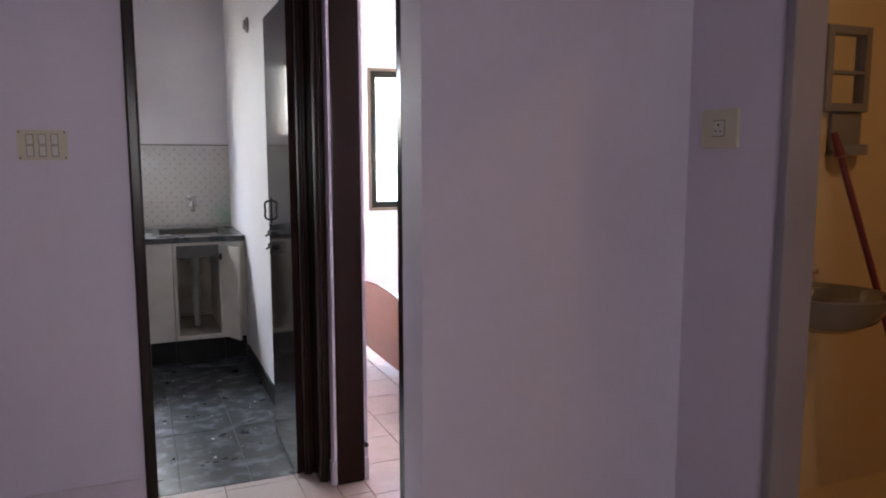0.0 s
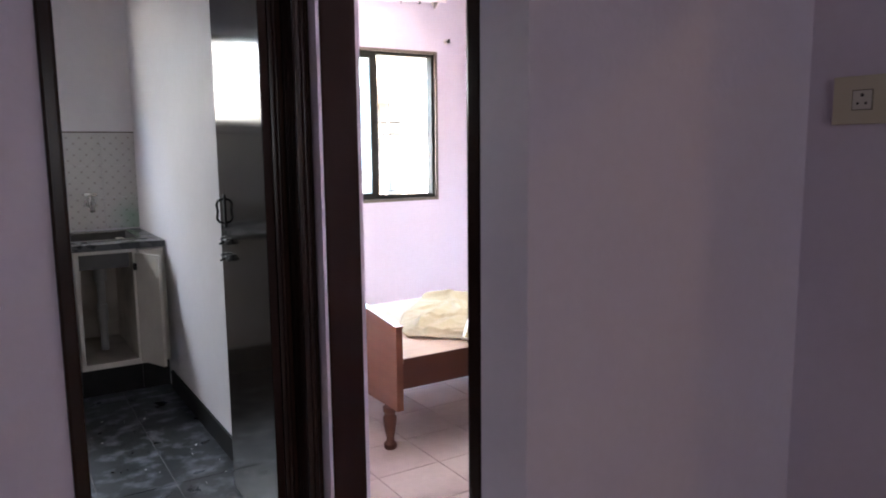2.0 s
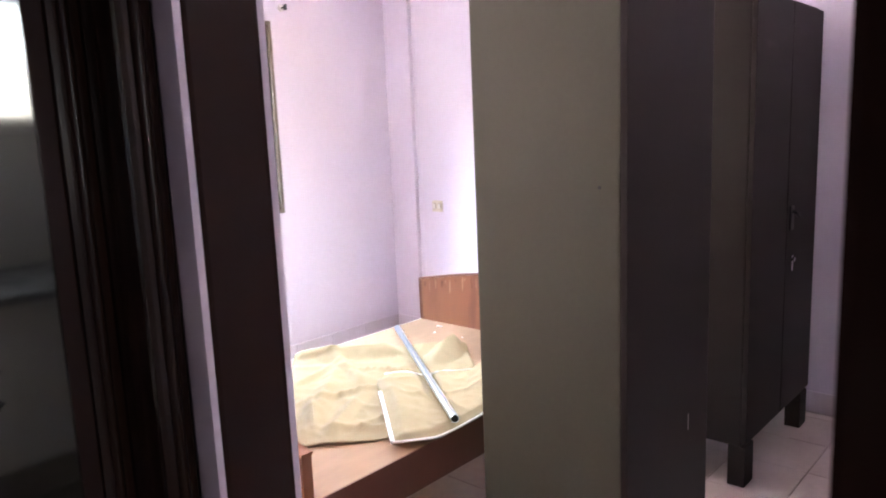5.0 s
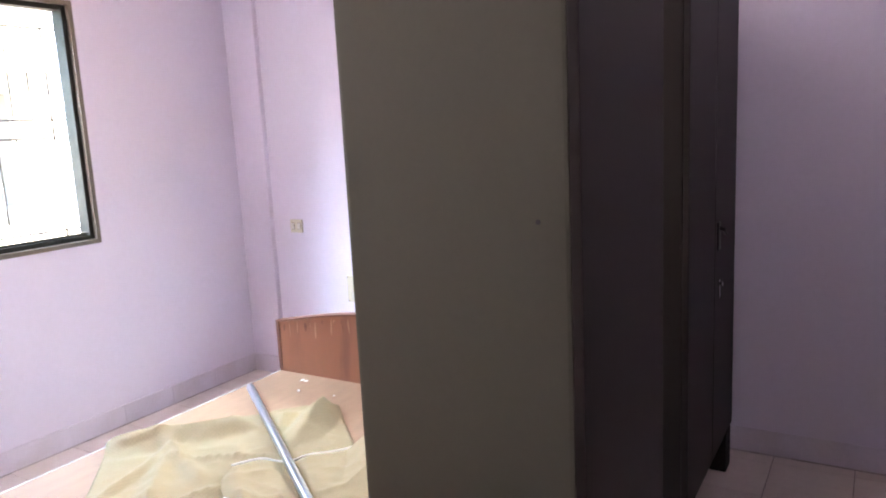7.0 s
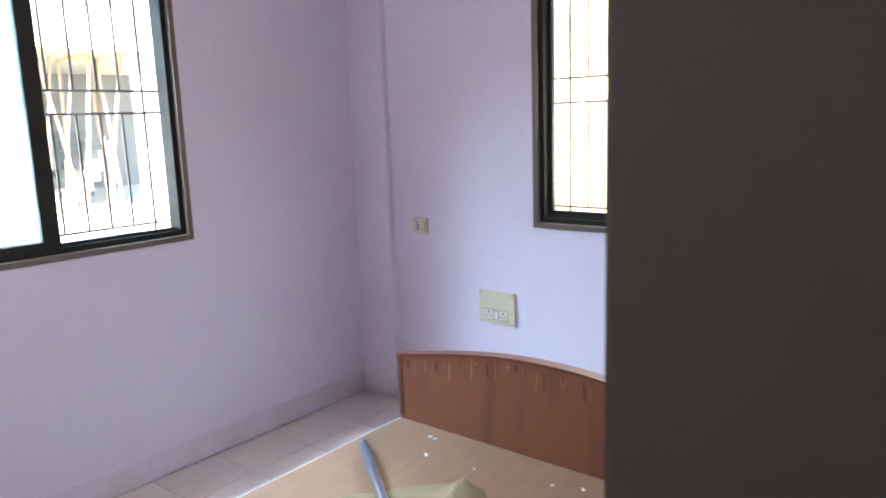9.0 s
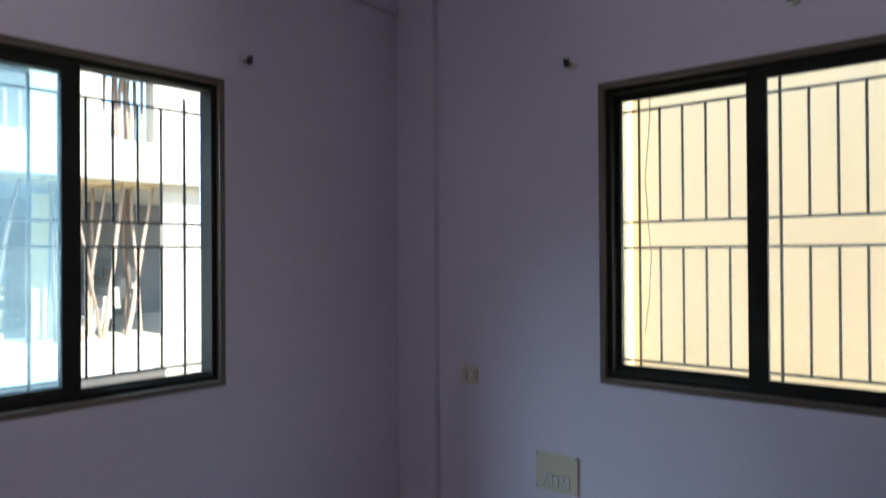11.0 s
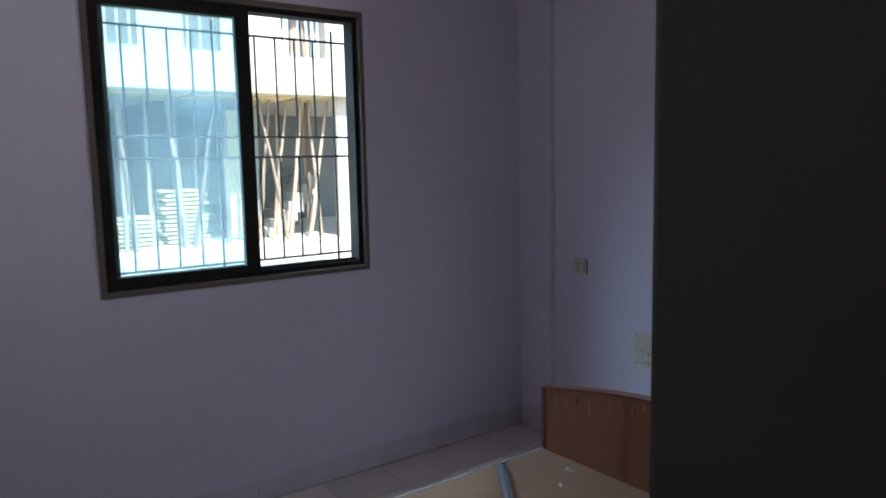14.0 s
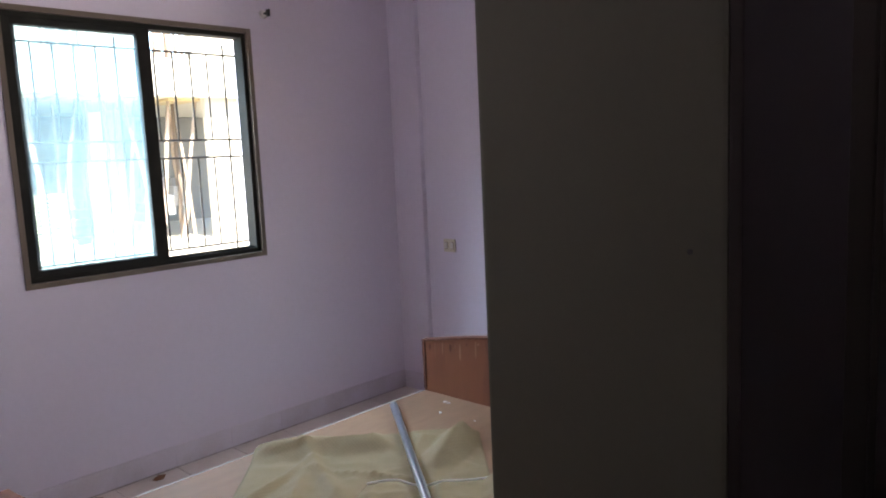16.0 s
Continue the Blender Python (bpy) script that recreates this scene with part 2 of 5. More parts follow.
STAIR = mat("pale_rough_concrete", (0.38, 0.37, 0.35), 0.9, spots=0.4, spot_scale=4, bump=0.4, bump_scale=20)
SHEET = mat("grey_green_sheet", (0.30, 0.34, 0.31), 0.7, spots=0.3, spot_scale=5)
BLOCK = mat("grey_concrete_block", (0.145, 0.15, 0.147), 0.9, spots=0.4, spot_scale=3, random_by=0.15, bump=0.4, bump_scale=30)
PROP_WOOD = mat("casuarina_prop_wood", (0.26, 0.20, 0.15), 0.8, spots=0.5, spot_scale=3, stretch=(1, 1, 0.3), tint=(0.10, 0.062, 0.045), random_by=0.4, bump=0.4, bump_scale=20)
PLANK = mat("yellow_shutter_board", (0.55, 0.44, 0.24), 0.8, spots=0.3, spot_scale=5, random_by=0.15)
GROUND = mat("dusty_ground", (0.42, 0.37, 0.31), 0.95, spots=0.4, spot_scale=0.6, grain=0.2, grain_scale=8, bump=0.5, bump_scale=10)
DRY_LEAF = mat("dry_brown_leaf", (0.20, 0.08, 0.035), 0.7, spots=0.4, spot_scale=60)
CHIP = mat("white_paint_chip", (0.80, 0.79, 0.77), 0.7)


def dado_material():
    """Pale glazed tiles with a diagonal lattice of small brown marks."""
    m = mat("patterned_glazed_tile", (0.56, 0.54, 0.50), 0.22, spots=0.2, spot_scale=5, tint=(0.42, 0.38, 0.33))
    n, l = m.node_tree.nodes, m.node_tree.links
    b = n["Principled BSDF"]
    old = b.inputs["Base Color"].links[0].from_socket
    geo = n.new("ShaderNodeNewGeometry")
    sep = n.new("ShaderNodeSeparateXYZ")
    l.new(geo.outputs["Position"], sep.inputs[0])

    def op(kind, a, c):
        x = n.new("ShaderNodeMath")
        x.operation = kind
        for i, v in enumerate((a, c)):
            if isinstance(v, (int, float)):
                x.inputs[i].default_value = v
            else:
                l.new(v, x.inputs[i])
        return x.outputs[0]

    u, v = op("ADD", sep.outputs[0], sep.outputs[2]), op("SUBTRACT", sep.outputs[0], sep.outputs[2])
    line = None
    for q in (u, v):
        d = op("PINGPONG", q, 0.035)
        k = op("LESS_THAN", d, 0.0022)
        line = k if line is None else op("MAXIMUM", line, k)
    du, dv = op("PINGPONG", op("ADD", u, 0.0), 0.035), op("PINGPONG", v, 0.035)
    dot = op("LESS_THAN", op("ADD", du, dv), 0.011)
    amount = op("MAXIMUM", op("MULTIPLY", line, 0.10), op("MULTIPLY", dot, 0.55))
    x = n.new("ShaderNodeMix")
    x.data_type = "RGBA"
    l.new(amount, x.inputs[0])
    l.new(old, x.inputs[6])
    x.inputs[7].default_value = (0.20, 0.15, 0.12, 1)
    # a green smear low in the corner by the sink
    t = n.new("ShaderNodeTexNoise")
    t.inputs["Scale"].default_value = 9.0
    l.new(geo.outputs["Position"], t.inputs["Vector"])
    far = n.new("ShaderNodeVectorMath")
    far.operation = "DISTANCE"
    l.new(geo.outputs["Position"], far.inputs[0])
    far.inputs[1].default_value = (1.74, KB, 0.90)
    near = n.new("ShaderNodeMapRange")
    near.inputs[1].default_value, near.inputs[2].default_value, near.inputs[3].default_value, near.inputs[4].default_value = 0.03, 0.20, 1, 0
    l.new(far.outputs["Value"], near.inputs[0])
    y = n.new("ShaderNodeMix")
    y.data_type = "RGBA"
    l.new(op("MULTIPLY", near.outputs[0], t.outputs[0]), y.inputs[0])
    l.new(x.outputs[2], y.inputs[6])
    y.inputs[7].default_value = (0.12, 0.34, 0.20, 1)
    l.new(y.outputs[2], b.inputs["Base Color"])
    return m


DADO = dado_material()


def glass(name, tint, haze, haze_colour):
    m = bpy.data.materials.new(name)
    m.use_nodes = True
    n, l = m.node_tree.nodes, m.node_tree.links
    n.remove(n["Principled BSDF"])
    tr, gl, df, tl = (n.new("ShaderNodeBsdf" + k) for k in ("Transparent", "Glossy", "Diffuse", "Translucent"))
    tr.inputs[0].default_value = (*tint, 1)
    gl.inputs["Roughness"].default_value = 0.02
    df.inputs[0].default_value = tl.inputs[0].default_value = (*haze_colour, 1)
    half, a, b = n.new("ShaderNodeMixShader"), n.new("ShaderNodeMixShader"), n.new("ShaderNodeMixShader")
    half.inputs[0].default_value = 0.6
    l.new(df.outputs[0], half.inputs[1]), l.new(tl.outputs[0], half.inputs[2])
    t = n.new("ShaderNodeTexNoise")
    t.inputs["Scale"].default_value, t.inputs["Detail"].default_value = 3.0, 6
    geo = n.new("ShaderNodeNewGeometry")
    l.new(geo.outputs["Position"], t.inputs["Vector"])
    r = n.new("ShaderNodeMapRange")
    r.inputs[1].default_value, r.inputs[2].default_value, r.inputs[3].default_value, r.inputs[4].default_value = 0.3, 0.75, haze * 0.7, haze * 1.4
    l.new(t.outputs[0], r.inputs[0])
    l.new(r.outputs[0], a.inputs[0])
    l.new(tr.outputs[0], a.inputs[1]), l.new(half.outputs[0], a.inputs[2])
    b.inputs[0].default_value = 0.04
    l.new(a.outputs[0], b.inputs[1]), l.new(gl.outputs[0], b.inputs[2])
    l.new(b.outputs[0], n["Material Output"].inputs[0])
    return m


GLASS_BLUE = glass("dusty_bluish_glass", (0.88, 0.95, 0.975), 0.055, (0.70, 0.88, 0.95))
GLASS_CLEAR = glass("clear_glass", (0.95, 0.96, 0.94), 0.008, (0.8, 0.8, 0.75))
MIRROR = mat("mirror", (0.85, 0.85, 0.85), 0.03, metal=1.0)


# ---------------------------------------------------------------- mesh helpers
def box(bm, lo, hi, bevel=0.0, m=None):
    lo, hi = Vector(lo), Vector(hi)
    r = bmesh.ops.create_cube(bm, size=1, matrix=Matrix.Translation((lo + hi) / 2) @ Matrix.Diagonal((*(hi - lo), 1)))
    vs = r["verts"]
    if m is not None:
        bmesh.ops.transform(bm, matrix=m, verts=vs)
    if bevel:
        es = list({e for v in vs for e in v.link_edges})
        bmesh.ops.bevel(bm, geom=es, offset=bevel, segments=2, profile=0.7, affect="EDGES")
    return bm


def rod(bm, a, b, r0, r1=None, n=10, caps=True):
    a, b = Vector(a), Vector(b)
    d = b - a
    m = Matrix.Translation((a + b) / 2) @ d.to_track_quat("Z", "Y").to_matrix().to_4x4()
    bmesh.ops.create_cone(bm, cap_ends=caps, segments=n, radius1=r0, radius2=r0 if r1 is None else r1, depth=d.length, matrix=m)
    return bm


def lathe(bm, prof, n=16, m=Matrix()):
    """A turned shape from (radius, height) pairs."""
    rings = [[bm.verts.new(m @ Vector((r * math.cos(2 * math.pi * i / n), r * math.sin(2 * math.pi * i / n), z))) for i in range(n)] for r, z in prof]
    for p, q in zip(rings, rings[1:]):
        for i in range(n):
            bm.faces.new((p[i], p[(i + 1) % n], q[(i + 1) % n], q[i]))
    bm.faces.new(rings[0][::-1]), bm.faces.new(rings[-1])
    return bm


def tube(bm, pts, r, n=8):
    for a, b in zip(pts, pts[1:]):
        rod(bm, a, b, r, n=n)
    for p in pts[1:-1]:
        bmesh.ops.create_icosphere(bm, subdivisions=1, radius=r * 1.02, matrix=Matrix.Translation(p))
    return bm


def mesh(name, bm, material, smooth=False):
    bmesh.ops.recalc_face_normals(bm, faces=bm.faces)
    me = bpy.data.meshes.new(name)
    bm.to_mesh(me)
    bm.free()
    me.materials.append(material)
    if smooth:
        for p in me.polygons:
            p.use_smooth = True
        me.set_sharp_from_angle(angle=radians(40))
    return me


def part(name, bm, material, parent=None, label="", smooth=False):
    ob = new(name, mesh(name, bm, material, smooth))
    ob.parent = parent
    return tagged(ob, label)


def thing(name, label, category, group="", at=(0, 0, 0)):
    ob = tagged(new(name), label, category, group)
    ob.location = at
    return ob


def structure(name, bm, material, label, category, smooth=False):
    ob = part(name, bm, material, None, label, smooth)
    return tagged(ob, "", category, "", "structure")


def wall_with_hole(bm, axis, face0, face1, a0, a1, z0, z1, holes):
    """A wall slab across axis ('x' or 'y') between two faces, from a0 to a1 along it, with openings (from, to, low, high)."""
    def slab(u0, u1, w0, w1):
        if u1 - u0 < 1e-4 or w1 - w0 < 1e-4:
            return
        if axis == "x":
            box(bm, (face0, u0, w0), (face1, u1, w1))
        else:
            box(bm, (u0, face0, w0), (u1, face1, w1))
    at = a0
    for h0, h1, l, t in sorted(holes):
        slab(at, h0, z0, z1)
        slab(h0, h1, z0, l)
        slab(h0, h1, t, z1)
        at = h1
    slab(at, a1, z0, z1)
    return bm


# ---------------------------------------------------------------- the large structure
DOOR_TOP = 2.08
KD = (1.11, 1.70)          # kitchen doorway, x
BD = (3.05, 3.89)          # bedroom doorway, y
TD = (1.62, 2.43)          # bathroom doorway, y

B = bmesh.new
structure("wall_back", wall_with_hole(B(), "y", YB, YB + 0.16, 1.865, 5.10, -0.95, 3.0, [W1]), LILAC, "lilac painted bedroom back wall with a sliding window", "wall")
structure("wall_window_side", wall_with_hole(B(), "x", XR, XR + 0.16, YS - 0.1, YB, -0.95, 3.0, [W2]), LILAC, "lilac painted bedroom wall with a wide barred window", "wall")
structure("wall_bedroom_door", wall_with_hole(B(), "x", XD, XB, BY, KY - 0.01, 0, 3.0, [(BD[0] - 0.06, BD[1] + 0.001, 0, DOOR_TOP + 0.055)]), LILAC, "lilac painted wall around the bedroom doorway", "wall")
structure("wall_kitchen_bedroom", box(B(), (KR, KY - 0.01, 0), (XB - 0.003, YB, 3.0)), LILAC, "painted wall between kitchen and bedroom", "wall")
structure("wall_kitchen_side", box(B(), (KR - 0.004, KY + 0.13, 0), (KR, KB, CEIL)), WHITE_WALL, "stained off-white kitchen wall", "wall")
structure("wall_kitchen_front", wall_with_hole(B(), "y", KY, KY + 0.13, HX0, KR - 0.004, 0, 3.0, [(KD[0] - 0.044, KD[1] + 0.084, 0, DOOR_TOP + 0.044)]), LILAC, "lilac painted hall wall with the kitchen doorway", "wall")
structure("wall_kitchen_back", wall_with_hole(B(), "y", KB, KB + 0.15, -0.6, KR, 0, 3.0, [(0.14, 1.12, 1.54, 2.09)]), WHITE_WALL, "off-white kitchen back wall above the sink", "wall")
structure("wall_kitchen_left", box(B(), (-0.7, KY + 0.13, 0), (-0.6, KB + 0.15, 3.0)), WHITE_WALL, "plain off-white kitchen wall", "wall")
structure("wall_hall_block", box(B(), (XB, BY, 0), (BX + 0.10, BY + 0.09, 3.0)), LILAC, "lilac painted hall wall beside the bedroom doorway", "wall")
structure("wall_bathroom_door", wall_with_hole(B(), "x", BX, BX + 0.10, HY0, BY, 0, 3.0, [(TD[0] - 0.03, TD[1] + 0.03, 0, DOOR_TOP)]), LILAC, "lilac painted hall wall with the bathroom doorway", "wall")
structure("wall_bedroom_near", box(B(), (XB, YS - 0.08, 0), (XR, YS, 3.0)), LILAC, "lilac painted bedroom wall beside the wardrobes", "wall")
structure("wall_bathroom_back", box(B(), (BX + 0.10, YS - 0.09, 0), (4.9, YS - 0.08, 3.0)), CREAM_TILE, "cream tiled bathroom wall behind the basin", "wall")
structure("wall_bathroom_far", box(B(), (4.4, 0.6, 0), (4.5, YS - 0.09, 3.0)), CREAM_TILE, "cream tiled far bathroom wall", "wall")
structure("wall_bathroom_near", box(B(), (BX + 0.10, 0.5, 0), (4.5, 0.6, 3.0)), CREAM_TILE, "cream tiled near bathroom wall", "wall")
structure("wall_hall_left", box(B(), (HX0 - 0.12, HY0, 0), (HX0, KY + 0.13, 3.0)), LILAC, "plain lilac hall wall", "wall")
# The opening here is unseen, added as a place for the hall lamp.
structure("wall_hall_rear", wall_with_hole(B(), "y", HY0 - 0.12, HY0, HX0 - 0.12, BX + 0.1, 0, 3.0, [(0.15, 1.35, 0.9, 2.1)]), LILAC, "plain lilac hall wall with an added, unseen opening for the fill light", "wall")
structure("corner_column", box(B(), (XR - 0.035, 6.405, 0), (XR + 0.06, YB + 0.06, CEIL), 0.032), LILAC, "lilac painted column in the bedroom corner", "column", True)
structure("beam", box(B(), (XB - 0.002, YB - 0.020, 2.55), (XR - 0.0352, YB + 0.01, CEIL - 0.001), 0.006), LILAC, "shallow lilac painted beam above the sliding window", "beam")
structure("ceiling", box(B(), (HX0 - 0.12, HY0 - 0.12, CEIL), (5.09, 6.9, CEIL + 0.14)), CEILING, "plain painted ceiling slab", "ceiling")

# floors: a bed of grout each; the tiles lie on it at the end of the file
floor_bedroom = structure("floor_bedroom", box(B(), (XD, YS - 0.08, -0.3), (XR, YB, -0.004)), GROUT, "cream ceramic tiled bedroom floor", "floor")
floor_hall = structure("floor_hall", box(B(), (HX0, HY0, -0.3), (XD, KY + 0.02, -0.004)), GROUT, "cream ceramic tiled hall floor", "floor")
structure("floor_hall_side", box(B(), (XD, HY0, -0.3), (BX + 0.1, BY, -0.001)), FLOOR_TILE, "cream tiled hall floor", "floor")
floor_kitchen = structure("floor_kitchen", box(B(), (-0.6, KY + 0.02, -0.3), (KR, KB, -0.004)), DARK_GROUT, "dusty black stone tiled kitchen floor", "floor")
structure("floor_bathroom", box(B(), (BX + 0.1, 0.6, -0.3), (4.4, YS - 0.09, 0.08)), CREAM_TILE, "cream tiled bathroom floor", "floor")


# ---------------------------------------------------------------- door frames and doors
def door_frame(name, axis, face, depth, u0, u1, top, width, lip, material, label):
    """Two moulded posts and a head. axis is the wall's normal; u runs along the wall."""
    ob = tagged(thing(name, label, "door frame"), kind="structure")

    def post(nm, a0, a1, z0, z1):
        bm = B()
        f0, f1 = face - lip, face + depth
        if axis == "y":
            box(bm, (a0, f0, z0), (a1, f1, z1), 0.009)
        else:
            box(bm, (f0, a0, z0), (f1, a1, z1), 0.009)
        part(nm, bm, material, ob)
    post("post", u0 - width, u0, 0, top + width)
    post("post", u1, u1 + width, 0, top + width)
    post("head", u0 + 0.001, u1 - 0.001, top, top + width)
    return ob


kf = door_frame("door_frame_1", "y", KY, 0.14, KD[0], KD[1], DOOR_TOP, 0.045, 0.012, FRAME_GLOSS, "dark brown enamelled wooden kitchen door frame")
part("post_lining", box(B(), (KD[1] + 0.0455, 3.887, 0), (1.7965, KY + 0.10, DOOR_TOP + 0.06), 0.010), FRAME_GLOSS, kf)
part("bead", rod(B(), (1.772, 3.887, 0.002), (1.772, 3.887, DOOR_TOP + 0.058), 0.009, n=12), FRAME_GLOSS, kf, "", True)
part("bead", rod(B(), (1.722, KY - 0.012, 0.002), (1.722, KY - 0.012, DOOR_TOP + 0.04), 0.008, n=12), FRAME_GLOSS, kf, "", True)
bf = door_frame("door_frame_2", "x", XD + 0.005, 0.12, BD[0], BD[1] - 0.054, DOOR_TOP, 0.054, 0.001, FRAME, "dark brown enamelled wooden bedroom door frame")
structure("wall_corner_strip", box(B(), (1.797, 3.834, 0), (XD + 0.003, 3.8865, 3.0)), LILAC, "narrow lilac plaster strip between the two door frames", "wall")
structure("wall_door_reveal", box(B(), (XD + 0.127, 3.846, 0), (XB + 0.004, BD[1], DOOR_TOP)), LILAC, "lilac plaster reveal inside the bedroom doorway", "wall")
door_frame("door_frame_3", "x", BX, 0.11, TD[0], TD[1], DOOR_TOP - 0.05, 0.034, 0.010, BATH_FRAME, "grey painted bathroom door frame")


def kitchen_door():
    d = tagged(thing("door_1", "dark glossy enamelled kitchen door standing open", "door"), kind="structure")
    part("door_leaf", box(B(), (1.672, KY - 0.004, 0.012), (1.697, KY + 0.53, 2.02), 0.004), LEAF, d)
    part("door_edge", box(B(), (1.671, KY - 0.0105, 0.012), (1.698, KY - 0.0045, 2.02), 0.002), FRAME, d)
    bm = B()
    y, x, z = KY + 0.44, 1.672, 1.125
    tube(bm, [(x, y + 0.025, z + 0.047), (x - 0.022, y + 0.025, z + 0.040), (x - 0.029, y + 0.025, z + 0.026), (x - 0.025, y + 0.025, z),
              (x - 0.029, y + 0.025, z - 0.026), (x - 0.022, y + 0.025, z - 0.040), (x, y + 0.025, z - 0.047)], 0.0045)
    box(bm, (x - 0.004, y + 0.014, z - 0.062), (x, y + 0.036, z + 0.062), 0.001)
    part("pull_handle", bm, IRON, d, "black iron pull handle", True)
    for k, zz in enumerate((1.018, 0.956)):
        bm = B()
        rod(bm, (x - 0.012, y - 0.06, zz), (x - 0.012, y + 0.045, zz), 0.0055)
        for o in (-0.04, 0.02):
            box(bm, (x - 0.019, y + o - 0.008, zz - 0.012), (x + 0.001, y + o + 0.008, zz + 0.012), 0.002)
        rod(bm, (x - 0.012, y - 0.01, zz), (x - 0.035, y - 0.01, zz - 0.012), 0.0045)
        part("door_bolt", bm, IRON, d, "black iron sliding bolt", True)
    return d


kitchen_door()

# the small lock tongue and hinges on the posts
for nm, lo, hi in (("strike_plate", (KD[0] - 0.002, KY + 0.02, 0.98), (KD[0] + 0.002, KY + 0.04, 1.02)),):
    tagged(part(nm, box(B(), lo, hi), STEEL, None, "small steel strike plate on the dark door post"), category="door hardware")
stop = part("door_stop", rod(B(), (XB - 0.008, 3.826, 0.16), (XB - 0.008, 3.846, 0.16), 0.010), BLACK_PLASTIC, None, "small black rubber stop on the bedroom door reveal")
tagged(stop, category="door stop")


# ---------------------------------------------------------------- windows
def grille(ob, axis, at, u0, u1, full, broken, levels):
    def bar(name, a, b, r):
        f = (lambda u, z: (u, at, z)) if axis == "y" else (lambda u, z: (at, u, z))
        part(name, rod(B(), f(*a), f(*b), r, n=6), GRILLE, ob)
    for z in levels:
        bar("crossbar", (u0, z), (u1, z), 0.0052)
    for u in full:
        bar("bar", (u, levels[0] - 0.05), (u, levels[3] + 0.05), 0.0055)
    for u in broken:
        bar("bar", (u, levels[0]), (u, levels[1]), 0.0048)
        bar("bar", (u, levels[2]), (u, levels[3]), 0.0048)


def window(name, axis, inner, u0, u1, z0, z1, mid, label, open_right, panes):
    ob = tagged(thing(name, label, "window"), kind="structure")

    def bar(nm, a0, a1, w0, w1, f0, f1, material, bevel=0.002):
        if axis == "y":
            part(nm, box(B(), (a0, inner + f0, w0), (a1, inner + f1, w1), bevel), material, ob)
        else:
            part(nm, box(B(), (inner + f0, a0, w0), (inner + f1, a1, w1), bevel), material, ob)
    t = 0.018   # trim flush with the wall, then the aluminium frame set back in the opening
    for a in ((u0 - 0.004, u0 + t, z0 - 0.004, z1 + 0.004), (u1 - t, u1 + 0.004, z0 - 0.004, z1 + 0.004), (u0 + t, u1 - t, z0 - 0.004, z0 + t), (u0 + t, u1 - t, z1 - t, z1 + 0.004)):
        bar("trim", *a, -0.006, 0.055, WOOD_TRIM)
    w = 0.022
    a0, a1, b0, b1 = u0 + t, u1 - t, z0 + t, z1 - t
    for a in ((a0, a0 + w, b0, b1), (a1 - w, a1, b0, b1), (a0 + w, a1 - w, b0, b0 + w), (a0 + w, a1 - w, b1 - w, b1)):
        bar("window_frame", *a, 0.015, 0.090, BRONZE)
    for f in (0.030, 0.062):   # the two tracks
        bar("track", a0 + w, a1 - w, b0 + w, b0 + w + 0.009, f, f + 0.005, BRONZE, 0.0)
    for p0, p1, f, e in panes:   # e: the width of its second stile
        s = 0.036
        c0, c1, d0, d1 = p0, p1, b0 + 0.012, b1 - 0.012
        for a in ((c0, c0 + s, d0, d1), (c1 - e, c1, d0, d1), (c0 + s, c1 - e, d0, d0 + s), (c0 + s, c1 - e, d1 - s, d1)):
            bar("sash", *a, f, f + 0.022, BRONZE)
        gm = GLASS_BLUE if open_right else GLASS_CLEAR
        bm = B()
        lo, hi = ((c0 + s - 0.004, inner + f + 0.008, d0 + s - 0.004), (c1 - e + 0.004, inner + f + 0.013, d1 - s + 0.004)) if axis == "y" else \
                 ((inner + f + 0.008, c0 + s - 0.004, d0 + s - 0.004), (inner + f + 0.013, c1 - e + 0.004, d1 - s + 0.004))
        g = part("pane", box(bm, lo, hi), gm, ob, "dusty bluish glass" if open_right else "clear glass")
        g.visible_shadow = False
    return ob


w1 = window("window_1", "y", YB, *W1, 3.39, "dark bronze sliding window, one half open, behind a steel grille", True,
            [(W1[0] + 0.022, 3.450, 0.020, 0.058), (W1[0] + 0.045, 3.458, 0.052, 0.058)])
grille(w1, "y", YB + 0.125, W1[0], W1[1], (3.333, 3.872), (2.892, 2.981, 3.068, 3.153, 3.246, 3.424, 3.511, 3.603, 3.692, 3.780), (1.02, 1.461, 1.546, 1.965))
w2 = window("window_2", "x", XR, *W2, 5.01, "dark bronze sliding window with clear panes behind a steel grille", False,
            [(5.022, W2[1] - 0.022, 0.052, 0.036), (W2[0] + 0.022, 5.060, 0.020, 0.064)])
grille(w2, "x", XR + 0.125, W2[0], W2[1], (4.50, 4.981, 5.493), (5.410, 5.322, 5.236, 5.153, 5.068, 4.891, 4.804, 4.722, 4.636, 4.566), (1.013, 1.447, 1.546, 1.975))

wr = random.Random(6)
wire = thing("hanging_wire", "thin dark wire hanging outside the wide window", "wire")
part("strand", tube(B(), [(XR + 0.142 + 0.004 * wr.random(), 5.474 - 0.010 * math.sin(3.1 * i / 4) - 0.012 * wr.random(), 2.168 - 0.075 * i) for i in range(15)], 0.0016, 5), GRILLE, wire, "", True)

kw = tagged(thing("window_3", "kitchen window with a dark frame above the tiled dado", "window"), kind="structure")
